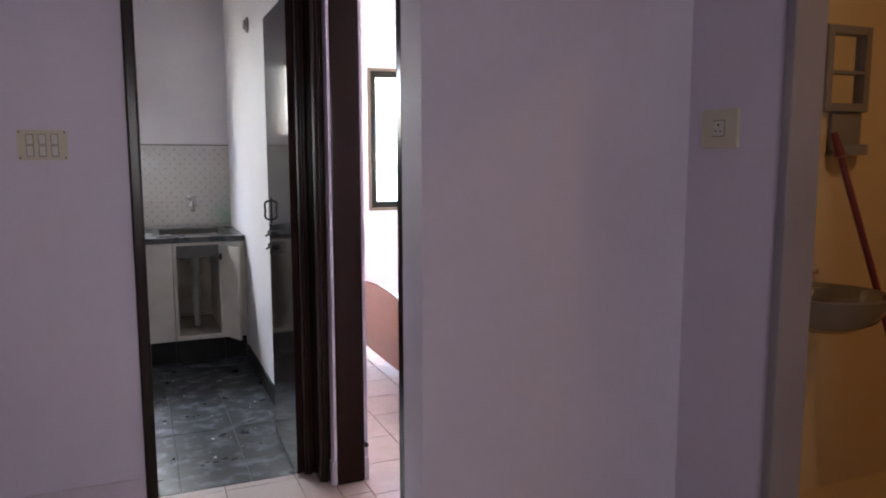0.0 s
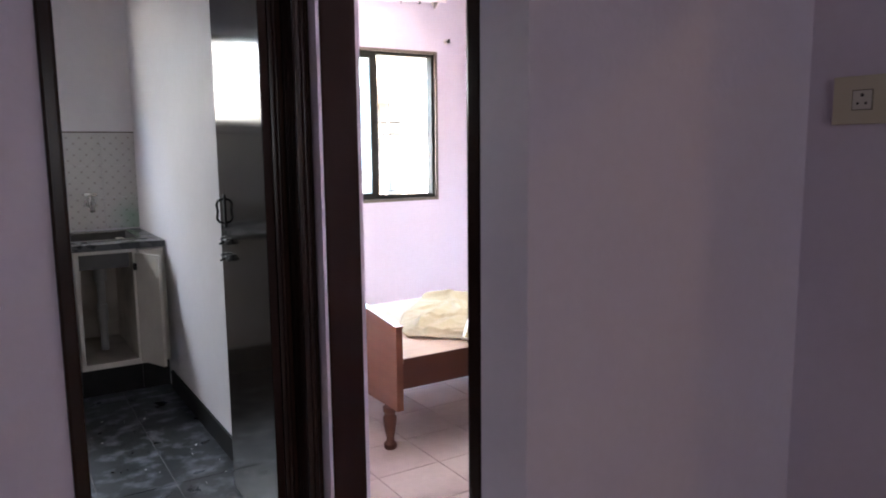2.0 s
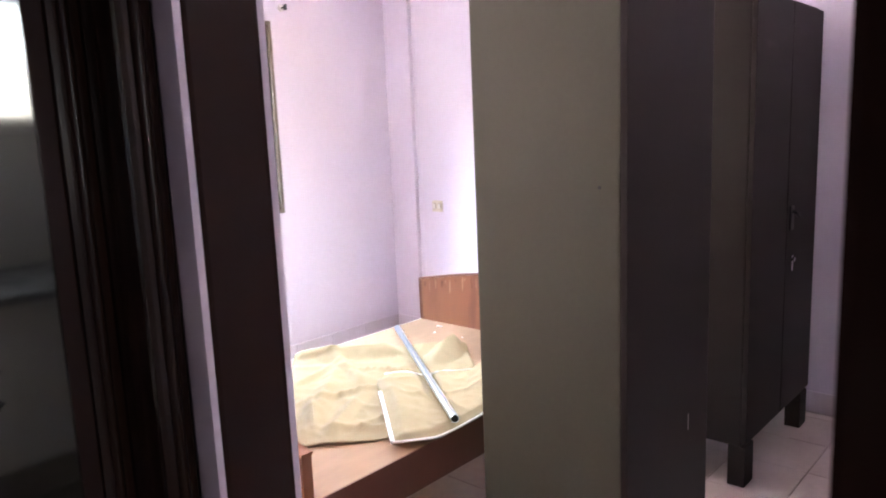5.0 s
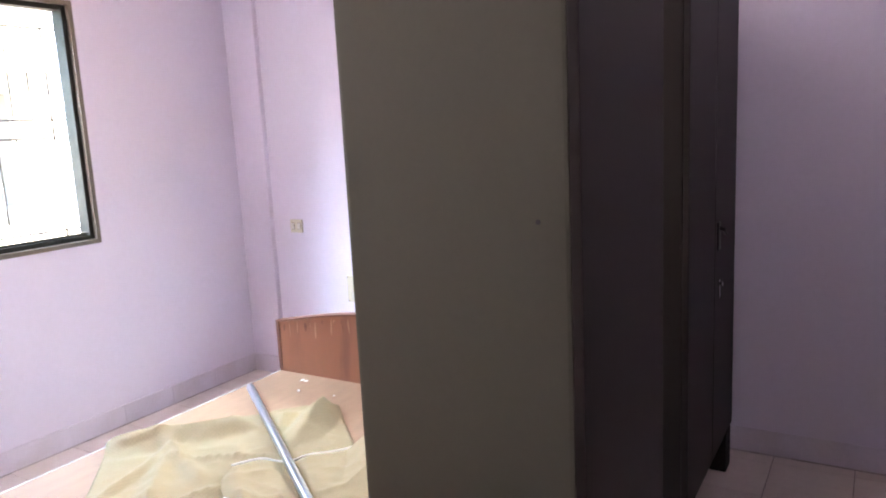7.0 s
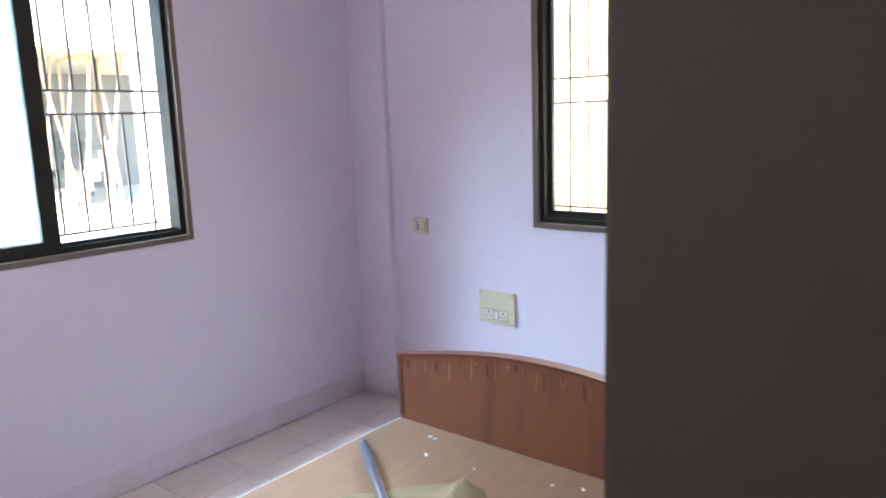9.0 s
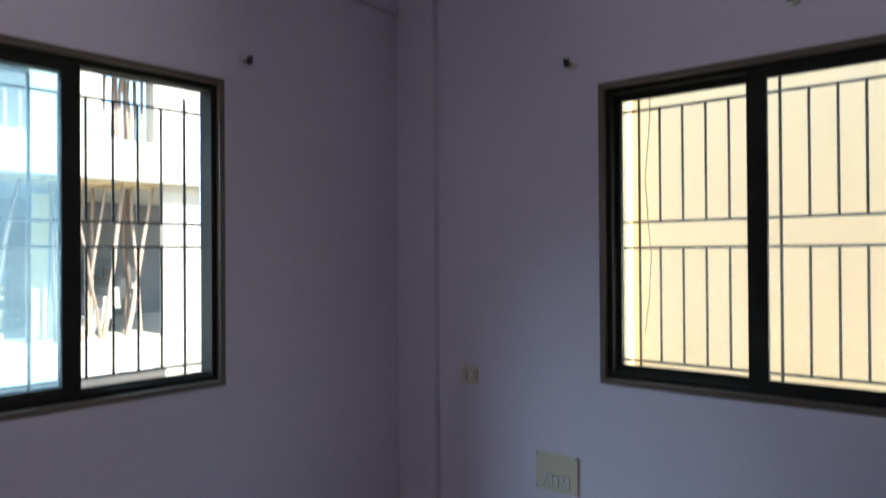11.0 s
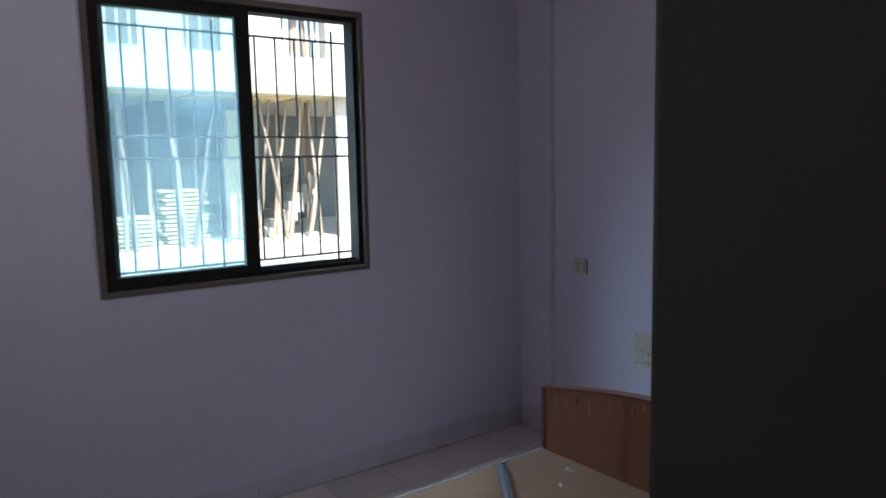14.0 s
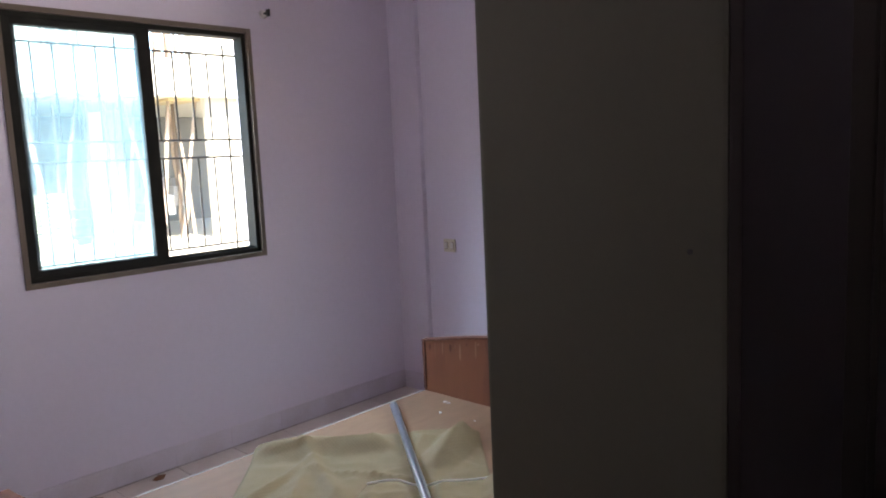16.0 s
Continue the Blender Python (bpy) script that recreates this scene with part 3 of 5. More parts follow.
for lo, hi in (((1.10, KB - 0.012, 1.52), (1.135, KB + 0.05, 2.11)), ((0.125, KB - 0.012, 1.52), (0.16, KB + 0.05, 2.11)), ((0.16, KB - 0.012, 2.075), (1.10, KB + 0.05, 2.11)), ((0.16, KB - 0.012, 1.52), (1.10, KB + 0.05, 1.55)), ((0.61, KB - 0.008, 1.55), (0.65, KB + 0.045, 2.075))):
    part("window_frame", box(B(), lo, hi, 0.003), WOOD_TRIM, kw)

# sun shades over the openings, outside
# The third, over the kitchen window, is unseen and added to cut sky light.
for nm, lo, hi in (("sunshade", (2.55, YB + 0.16, 2.17), (5.2, YB + 0.345, 2.25)), ("sunshade", (XR + 0.16, 4.2, 2.17), (XR + 0.40, 5.85, 2.25)), ("sunshade", (-0.2, KB + 0.15, 2.62), (1.5, KB + 0.45, 2.70))):
    structure(nm, box(B(), lo, hi, 0.006), PLASTER_OUT, "plastered concrete sunshade above the window outside", "sunshade")


# ---------------------------------------------------------------- things in the bedroom
def arched_board(y0, y1, low, ends, crown, x0, x1, n=24):
    """An upright board with a bowed top edge."""
    bm = B()
    cols = []
    for i in range(n + 1):
        u = i / n
        y = y0 + (y1 - y0) * u
        top = ends + (crown - ends) * math.sin(math.pi * u) ** 1.1
        cols.append([bm.verts.new(p) for p in ((x0, y, low), (x1, y, low), (x1, y, top), (x0, y, top))])
    for a, b in zip(cols, cols[1:]):
        for k in range(4):
            bm.faces.new((a[k], a[(k + 1) % 4], b[(k + 1) % 4], b[k]))
    bm.faces.new(cols[0]), bm.faces.new(cols[-1][::-1])
    return bm


BX0, BX1, BY0, BY1 = 2.392, 4.0, 4.44, 5.53


def bed():
    b = thing("bed", "reddish laminate wooden bed with bare worn plywood top and no mattress", "bed")
    part("footboard", arched_board(BY0, BY1, 0.20, 0.575, 0.622, BX0 - 0.016, BX0 + 0.016), BED_WOOD, b)
    part("footboard_cap", arched_cap(BY0 - 0.003, BY1 + 0.003, 0.575, 0.622, BX0 - 0.019, BX0 + 0.019), FOOT_CAP_GLARE, b, "dark wooden cap along the bowed edge")
    part("headboard", arched_board(BY0, BY1, 0.18, 0.645, 0.713, BX1 - 0.016, BX1 + 0.016), HEAD_WOOD, b, "headboard with peeling laminate")
    part("headboard_cap", arched_cap(BY0 - 0.003, BY1 + 0.003, 0.645, 0.713, BX1 - 0.020, BX1 + 0.019), BED_EDGE, b, "dark wooden cap along the bowed edge")
    for y in (BY0, BY1 - 0.012):
        part("edge_strip", box(B(), (BX1 - 0.020, y - 0.002, 0.442), (BX1 - 0.0165, y + 0.013, 0.645)), BED_EDGE, b)
    part("side_rail", box(B(), (BX0 + 0.0165, BY0 + 0.005, 0.295), (BX1 - 0.0165, BY0 + 0.030, 0.412), 0.003), BED_EDGE, b)
    part("side_rail", box(B(), (BX0 + 0.0165, BY1 - 0.030, 0.295), (BX1 - 0.0165, BY1 - 0.005, 0.412), 0.003), BED_EDGE, b)
    part("bed_board", box(B(), (BX0 + 0.017, BY0 + 0.004, 0.413), (BX1 - 0.021, BY1 - 0.007, 0.435), 0.002), PLY, b, "bare stained plywood bed top")
    part("edge_band", box(B(), (BX0 + 0.02, BY1 - 0.0065, 0.412), (BX1 - 0.021, BY1 - 0.001, 0.4365), 0.0015), EDGE_GLINT, b, "edge band whitened as a window highlight")
    part("edge_band", box(B(), (BX0 + 0.02, BY0 - 0.002, 0.4125), (BX1 - 0.021, BY0 + 0.0035, 0.4355), 0.0015), BED_EDGE, b)
    prof = [(0.024, 0.0), (0.029, 0.006), (0.029, 0.026), (0.019, 0.036), (0.017, 0.05), (0.024, 0.085), (0.030, 0.125), (0.031, 0.15), (0.022, 0.165), (0.031, 0.178), (0.031, 0.199)]
    for x in (BX0 - 0.008, BX1 - 0.002):
        for y in (BY0 + 0.088, BY1 - 0.075):
            p = prof if x < 3 else prof[:-1] + [(0.031, 0.1795)]
            part("leg", lathe(B(), p, 14, Matrix.Translation((x, y, 0))), BED_EDGE, b, "turned wooden leg", True)
    return b


def arched_cap(y0, y1, ends, crown, x0, x1, n=24):
    bm = B()
    cols = []
    for i in range(n + 1):
        u = i / n
        y = y0 + (y1 - y0) * u
        top = ends + (crown - ends) * math.sin(math.pi * u) ** 1.1
        cols.append([bm.verts.new(p) for p in ((x0, y, top + 0.0008), (x1, y, top + 0.0008), (x1, y, top + 0.008), (x0, y, top + 0.008))])
    for a, b in zip(cols, cols[1:]):
        for k in range(4):
            bm.faces.new((a[k], a[(k + 1) % 4], b[(k + 1) % 4], b[k]))
    bm.faces.new(cols[0]), bm.faces.new(cols[-1][::-1])
    return bm


bed()


def peeling(parent):
    """Strips of laminate that lift off the headboard below its cap."""
    rnd = random.Random(8)
    for i in range(30):
        y = BY0 + 0.03 + (BY1 - BY0 - 0.06) * (i + 0.9 * rnd.random()) / 30
        u = (y - BY0) / (BY1 - BY0)
        top = 0.645 + 0.068 * math.sin(math.pi * u) ** 1.1 - 0.008 - 0.012 * rnd.random()
        w, h = 0.0015 + 0.0045 * rnd.random() ** 2, 0.012 + 0.06 * rnd.random() ** 2
        lean = 0.02 * (rnd.random() - 0.5)
        bm = B()
        cols = []
        for k in range(7):
            v = k / 6
            x = BX1 - 0.0166 - 0.0016 * math.sin(math.pi * v) * rnd.random()
            ww = w * math.sin(math.pi * (0.12 + 0.8 * v)) * (0.7 + 0.5 * rnd.random())
            yy = y + lean * v
            cols.append((bm.verts.new((x, yy - ww, top - h * v)), bm.verts.new((x - 0.0006, yy + ww, top - h * v))))
        for a, b in zip(cols, cols[1:]):
            bm.faces.new((a[0], a[1], b[1], b[0]))
        ob = part("peeling_strip", bm, (PEEL, PEEL, BED_EDGE)[i % 3], parent)
        md = ob.modifiers.new("thick", "SOLIDIFY")
        md.thickness = 0.0006


peeling(next(o for o in scene.objects if o.name == "bed"))


def along(points, u):
    """The place at the share u of a polyline's length, rounded at its corners."""
    pts = [Vector(q) for q in points]
    steps = [(b - a).length for a, b in zip(pts, pts[1:])]
    d = u * sum(steps)
    for a, b, w in zip(pts, pts[1:], steps):
        if d <= w or b is pts[-1]:
            return a.lerp(b, min(1.0, d / w))
        d -= w


def smooth_along(points, u):
    return (along(points, max(0, u - 0.04)) + along(points, u) * 2 + along(points, min(1, u + 0.04))) / 4 if 0.04 < u < 0.96 else along(points, u)


TUBE_A, TUBE_B = Vector((2.955, 4.405, 0.497)), Vector((3.735, 5.455, 0.4515))


def cloth_height(p, q, seed, lift, folds):
    """Folds: creases given as (x, y, direction in degrees, half width, height, half length)."""
    crumple = 1 - abs(noise.noise(Vector((p * 4.2 + q * 1.5, q * 3.4 - p, seed)))) * 2.2
    sharp = 1 - abs(noise.noise(Vector((p * 8.5 - q * 2.0, q * 7.0 + p * 2.0, seed + 11)))) * 2.6
    z = lift + 0.0025 * max(0, sharp) ** 3 + 0.008 * max(0, crumple) ** 4 + 0.005 * noise.noise(Vector((p * 7.0, q * 7.0, seed + 3))) + 0.003 * noise.noise(Vector((p * 24.0, q * 24.0, seed + 7)))
    for x, y, deg, wdt, hgt, lng in folds:
        c, s = math.cos(radians(deg)), math.sin(radians(deg))
        a, d = (p - x) * c + (q - y) * s, -(p - x) * s + (q - y) * c
        if abs(a) < lng:
            z += hgt * max(0, 1 - abs(d) / wdt) ** 1.05 * (1 - (a / lng) ** 2)
    # pressed flat under the tube that lies across it
    t = TUBE_B - TUBE_A
    u = max(0.0, min(1.0, ((p - TUBE_A.x) * t.x + (q - TUBE_A.y) * t.y) / (t.x ** 2 + t.y ** 2)))
    c = TUBE_A + t * u
    away = math.hypot(p - c.x, q - c.y)
    return min(z, c.z - 0.019 + max(0.0, away - 0.02) * 0.55)


def cloth_sheet(near, far, left, right, seed, lift, folds, low=0.4375, n=84):
    """A sheet between four edge lines; it lies on the board or the sheet below."""
    bm = B()
    grid = []
    for i in range(n + 1):
        row = []
        for j in range(n + 1):
            u, v = i / n, j / n
            a, b, c, d = smooth_along(near, u), smooth_along(far, u), smooth_along(left, v), smooth_along(right, v)
            p = a * (1 - v) + b * v + c * (1 - u) + d * u - (Vector(near[0]) * (1 - u) * (1 - v) + Vector(near[-1]) * u * (1 - v) + Vector(far[0]) * (1 - u) * v + Vector(far[-1]) * u * v)
            edge = min(u, v, 1 - u, 1 - v)
            z = cloth_height(p.x, p.y, seed, lift, folds)
            z = low + max(0.0015, (z - low) * min(1, 0.42 + edge * 7))
            row.append(bm.verts.new((p.x, p.y, z)))
        grid.append(row)
    for i in range(n):
        for j in range(n):
            bm.faces.new((grid[i][j], grid[i + 1][j], grid[i + 1][j + 1], grid[i][j + 1]))
    sides = ([g[0].co.copy() for g in grid], [g[n].co.copy() for g in grid], [v.co.copy() for v in grid[0]], [v.co.copy() for v in grid[n]])
    return bm, sides


def sack():
    s = thing("woven_sack", "crumpled beige woven plastic sack spread on the bed", "sack")
    folds = [(2.95, 5.05, 40, 0.05, 0.026, 0.45), (2.85, 4.82, 30, 0.04, 0.020, 0.30), (3.35, 5.28, -38, 0.07, 0.040, 0.36), (3.58, 4.99, 20, 0.075, 0.070, 0.20), (3.18, 5.2, 68, 0.035, 0.022, 0.28), (3.02, 4.95, -20, 0.03, 0.016, 0.3), (2.80, 4.68, -50, 0.03, 0.014, 0.2), (2.78, 4.92, 55, 0.02, 0.014, 0.22), (3.0, 5.22, 15, 0.025, 0.018, 0.25), (3.25, 5.05, -60, 0.02, 0.014, 0.25), (2.9, 4.7, 10, 0.02, 0.012, 0.2), (3.22, 5.44, -28, 0.07, 0.050, 0.26)]
    bm, _ = cloth_sheet([(2.605, 4.735), (2.80, 4.566), (3.06, 4.48)], [(3.15, 5.505), (3.35, 5.40), (3.51, 5.28), (3.70, 5.13), (3.73, 5.01)],
                        [(2.605, 4.735), (2.625, 4.875), (2.79, 5.14), (3.15, 5.505)], [(3.06, 4.48), (3.42, 4.68), (3.73, 5.01)], 3.0, 0.446, folds)
    ob = part("sack_body", bm, SACK, s, "", True)
    md = ob.modifiers.new("thick", "SOLIDIFY")
    md.thickness, md.offset = 0.002, 1
    folds = [(3.05, 4.80, 60, 0.05, 0.016, 0.25), (3.42, 4.64, 35, 0.07, 0.045, 0.28), (3.10, 4.62, 80, 0.03, 0.012, 0.2)]
    bm, sides = cloth_sheet([(2.765, 4.50), (2.875, 4.412), (2.96, 4.405), (3.10, 4.412), (3.28, 4.45)], [(3.20, 4.99), (3.27, 4.95), (3.30, 4.86), (3.45, 4.73), (3.56, 4.66)],
                            [(2.765, 4.50), (3.02, 4.82), (3.10, 4.93), (3.20, 4.99)], [(3.28, 4.45), (3.56, 4.66)], 9.0, 0.472, folds, 0.442)
    ob = part("sack_flap", bm, SACK, s, "", True)
    md = ob.modifiers.new("thick", "SOLIDIFY")
    md.thickness, md.offset = 0.002, 1
    up = Vector((0, 0, 0.0055))
    for line, rad, m in ((sides[0][::2], 0.0045, HEM), (sides[2][:58:2], 0.0075, HEM), (sides[1][::2], 0.0035, HEM)):
        bm = B()
        mid = [line[0]] + [(a + b * 2 + c) / 4 for a, b, c in zip(line, line[1:], line[2:])] + [line[-1]]
        tube(bm, [q + up for q in mid], rad, 6)
        part("hem", bm, m, s, "white stitched hem", True)
    return s


sack()


def tube_on_bed():
    t = thing("metal_tube", "galvanised steel tube lying on the sack on the bed", "tube")
    a, b = TUBE_A, TUBE_B
    bm = B()
    rod(bm, a, b, 0.0135, n=16, caps=False)
    part("tube_wall", bm, STEEL_TUBE, t, "", True)
    d = (b - a).normalized()
    # Near-black plug that paints the shade inside the open end.
    bm = B()
    rod(bm, a + d * 0.004, a + d * 0.02, 0.0125, n=16)
    part("end_cap", bm, TUBE_SHADE, t, "dark plug painted as the shade inside the open end")
    bm = B()
    rod(bm, b - d * 0.16, b + d * 0.002, 0.0150, n=16)
    part("sleeve", bm, STEEL_TUBE, t, "short wider sleeve", True)
    return t


tube_on_bed()


def almirah(name, label, x0, x1, y0, y1, height, leg, doors, side, front, handle=True):
    a = thing(name, label, "wardrobe", "steel wardrobes")
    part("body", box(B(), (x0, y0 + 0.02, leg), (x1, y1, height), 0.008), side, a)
    w = (x1 - x0) / doors
    for i in range(doors):
        lo = (x0 + i * w + (0.0 if i == 0 else 0.0025), y0, leg + 0.015)
        hi = (x0 + (i + 1) * w - (0.0 if i == doors - 1 else 0.0025), y0 + 0.0195, height - 0.015)
        d = part("door", box(B(), lo, hi, 0.004), front, a)
        if i == doors - 1 and handle:
            hx, hz = lo[0] + 0.05, 1.0
            bm = B()
            box(bm, (hx - 0.022, y0 - 0.006, hz - 0.05), (hx + 0.022, y0, hz + 0.05), 0.003)
            tube(bm, [(hx - 0.012, y0 - 0.006, hz + 0.03), (hx - 0.005, y0 - 0.02, hz + 0.025), (hx + 0.03, y0 - 0.022, hz + 0.005)], 0.007)
            part("handle", bm, IRON, d, "worn dark metal lever handle", True)
            bm = B()
            box(bm, (hx + 0.02, y0 - 0.004, hz - 0.225), (hx + 0.038, y0, hz - 0.16), 0.002)
            rod(bm, (hx + 0.029, y0 - 0.012, hz - 0.175), (hx + 0.029, y0, hz - 0.175), 0.010)
            part("keyhole_plate", bm, CHROME, d, "chrome keyhole plate", True)
    lw = 0.10
    for lx0, lx1 in ((x0 + 0.004, x0 + lw), (x1 - lw, x1 - 0.004)):
        for ly0, ly1 in ((y0 + 0.004, y0 + 0.07), (y1 - 0.11, y1 - 0.045)):
            part("leg", box(B(), (lx0, ly0, 0), (lx1, ly1, leg - 0.0005), 0.004), side, a)
    return a


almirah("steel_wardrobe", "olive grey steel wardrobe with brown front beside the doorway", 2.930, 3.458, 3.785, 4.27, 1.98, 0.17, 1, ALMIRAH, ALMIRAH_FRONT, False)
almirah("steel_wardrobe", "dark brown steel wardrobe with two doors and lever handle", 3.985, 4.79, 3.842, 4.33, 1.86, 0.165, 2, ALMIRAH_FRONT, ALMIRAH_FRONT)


first = next(o for o in scene.objects if o.name == "steel_wardrobe")
# Small near-black disc set on the steel side.
part("plug_hole", rod(B(), (2.9285, 3.862, 1.257), (2.932, 3.862, 1.257), 0.0045, n=12), DARK_HOLE, first, "small dark dot on the steel side")
part("scratch", box(B(), (3.311, 3.7842, 0.495), (3.3145, 3.788, 0.545)), STEEL, first, "bare scratch in the brown paint")

# ---------------------------------------------------------------- switches, hooks, rod
def wall_plate(name, label, category, origin, right, w, h, items, proud=0.012):
    """A plate on a wall: origin its middle on the wall, right the way along the wall; items are (kind, u, v)."""
    r = Vector(right)
    nrm = r.cross(Vector((0, 0, 1)))
    m = Matrix(((r.x, -nrm.x, 0, origin[0]), (r.y, -nrm.y, 0, origin[1]), (0, 0, 1, origin[2]), (0, 0, 0, 1)))
    s = thing(name, label, category)

    def piece(nm, lo, hi, material, parent, bevel=0.0015):
        return part(nm, box(B(), lo, hi, bevel, m), material, parent)
    piece("plate", (-w / 2, -proud, -h / 2), (w / 2, 0.0, h / 2), PLATE, s, 0.003)
    for kind, u, v in items:
        if kind == "switch":
            piece("recess", (u - 0.0125, -proud - 0.0012, v - 0.0195), (u + 0.0125, -proud, v + 0.0195), OUTLINE, s, 0.0)
            sw = piece("switch", (u - 0.010, -proud - 0.005, v - 0.017), (u + 0.010, -proud, v + 0.017), PLATE_SW, s)
            piece("rocker", (u - 0.006, -proud - 0.009, v - 0.009), (u + 0.006, -proud - 0.005, v + 0.010), PLATE_SW, sw)
        elif kind == "socket":
            piece("recess", (u - 0.0245, -proud - 0.0012, v - 0.0245), (u + 0.0245, -proud, v + 0.0245), OUTLINE, s, 0.0)
            sk = piece("socket", (u - 0.022, -proud - 0.003, v - 0.022), (u + 0.022, -proud, v + 0.022), PLATE_SW, s)
            bm = B()
            for du, dv, rr in ((0, 0.011, 0.0045), (-0.010, -0.008, 0.0035), (0.010, -0.008, 0.0035)):
                rod(bm, m @ Vector((u + du, -proud - 0.0035, v + dv)), m @ Vector((u + du, -proud - 0.002, v + dv)), rr, n=8)
            part("socket_holes", bm, DARK_HOLE, sk)
        elif kind == "screw":
            part("screw", rod(B(), m @ Vector((u, -proud - 0.002, v)), m @ Vector((u, -proud, v)), 0.003, n=8), IRON, s)
    return s


def scaled(w, h):
    return [("screw", sx * (w / 2 - 0.008), sy * (h / 2 - 0.008)) for sx in (-1, 1) for sy in (-1, 1)]


wall_plate("switch_board", "yellowed switch plate with two rows of switches", "switch", (0.782, KY, 1.418), (1, 0, 0), 0.162, 0.108,
           [("switch", -0.04 + 0.04 * i, 0.02) for i in range(3)] + [("switch", -0.04 + 0.04 * i, -0.022) for i in range(3)] + scaled(0.162, 0.108))
wall_plate("socket_plate", "yellowed square socket plate on the lilac wall", "socket", (BX, 2.688, 1.455), (0, -1, 0), 0.145, 0.115, [("socket", 0.0, 0.0)])
wall_plate("switch_board", "yellowed switch plate with a socket and switches above the headboard", "socket", (XR, 5.792, 0.558), (0, -1, 0), 0.190, 0.15,
           [("socket", -0.040, -0.033), ("switch", -0.0015, -0.033), ("socket", 0.037, -0.033)] + scaled(0.190, 0.15))
wall_plate("switch_plate", "small yellowed bell switch plate beside the corner column", "switch", (XR, 6.228, 0.902), (0, -1, 0), 0.085, 0.075, [("switch", -0.022, 0.0), ("switch", 0.022, 0.0)])


def hook(origin, out, label):
    h = thing("curtain_bracket", label, "curtain bracket", "curtain brackets", origin)
    o = Vector(out)
    part("base_disc", rod(B(), (0, 0, 0), o * 0.012, 0.022, 0.016, 14), ROD, h, "white wall disc", True)
    bm = B()
    up = Vector((0, 0, 1))
    side = o.cross(up)
    tube(bm, [o * 0.012, o * 0.05, o * 0.062 + up * 0.012 + side * 0.004], 0.006)
    rod(bm, o * 0.045 - up * 0.016, o * 0.045 + up * 0.014, 0.011, n=10)
    part("cup", bm, BLACK_PLASTIC, h, "black plastic cup", True)
    return h


hook((4.045, YB, 2.165), (0, -1, 0), "small black curtain bracket on the lilac wall")
hook((XR, 5.71, 2.165), (-1, 0, 0), "small black curtain bracket on the lilac wall")
hook((XR, 4.90, 2.235), (-1, 0, 0), "small black curtain bracket above the wide window")


def curtain_rod():
    c = thing("curtain_rod", "pale painted curtain rod near the ceiling", "curtain rod")
    y = YB - 0.075

    def high(x):   # it hangs a little out of level
        return 2.456 - 0.066 * (3.985 - x)
    part("pole", rod(B(), (2.35, y, high(2.35)), (3.985, y, high(3.985)), 0.014, n=14), ROD, c, "", True)
    for x in (2.38, 3.94):
        z = high(x)
        bm = B()
        rod(bm, (x, y, z), (x, YB, z - 0.006), 0.008)
        rod(bm, (x, YB - 0.008, z - 0.006), (x, YB, z - 0.006), 0.026, n=14)
        side = [bm.verts.new((x + e, yy, zz)) for e in (-0.004, 0.004) for yy, zz in ((y - 0.016, z - 0.004), (YB - 0.006, z - 0.004), (YB - 0.006, z - 0.055))]
        bm.faces.new(side[:3]), bm.faces.new(side[3:][::-1])
        for k in range(3):
            bm.faces.new((side[k], side[(k + 1) % 3], side[3 + (k + 1) % 3], side[3 + k]))
        part("bracket", bm, ROD, c, "", True)
        bm = B()
        bmesh.ops.create_icosphere(bm, subdivisions=2, radius=0.017, matrix=Matrix.Translation((x + (0.05 if x > 3 else -0.04), y, high(x) + 0.004)))
        part("finial", bm, ROD, c, "", True)
    for x, rr in ((3.22, 0.006), (3.61, 0.004), (3.77, 0.009)):
        part("ring", rod(B(), (x, y, high(x) - 0.030), (x, y, high(x) - 0.012), rr), BLACK_PLASTIC, c, "dark hook left on the rod")
    return c


curtain_rod()


def debris(name, label, category, x, y, z, size, material, seed, group=""):
    rnd = random.Random(seed)
    bm = B()
    n = 7
    ring = [bm.verts.new((size * (0.6 + 0.5 * rnd.random()) * math.cos(2 * math.pi * i / n), size * 0.55 * (0.6 + 0.5 * rnd.random()) * math.sin(2 * math.pi * i / n), 0.001 + 0.25 * size * rnd.random())) for i in range(n)]
    mid = bm.verts.new((0, 0, 0.35 * size))
    for i in range(n):
        bm.faces.new((ring[i], ring[(i + 1) % n], mid))
    low = [bm.verts.new((v.co.x * 0.9, v.co.y * 0.9, 0)) for v in ring]
    for i in range(n):
        bm.faces.new((ring[(i + 1) % n], ring[i], low[i], low[(i + 1) % n]))
    bm.faces.new(low[::-1])
    ob = part(name, bm, material, None, label)
    ob.location, ob.rotation_euler = (x, y, z), (0, 0, rnd.random() * 6)
    return tagged(ob, "", category, group)


debris("dry_leaf", "curled brown dry leaf on the floor by the wall", "leaf", 3.262, 6.570, 0.0005, 0.045, DRY_LEAF, 1, "dry leaves")
debris("dry_leaf", "curled brown dry leaf on the floor by the wall", "leaf", 2.972, 6.570, 0.0005, 0.042, DRY_LEAF, 2, "dry leaves")
debris("dry_leaf", "small dark dry leaf under the bed", "leaf", 3.05, 4.55, 0.0005, 0.03, DRY_LEAF, 5, "dry leaves")
flap = next(o for o in scene.objects if o.name == "sack_flap").data
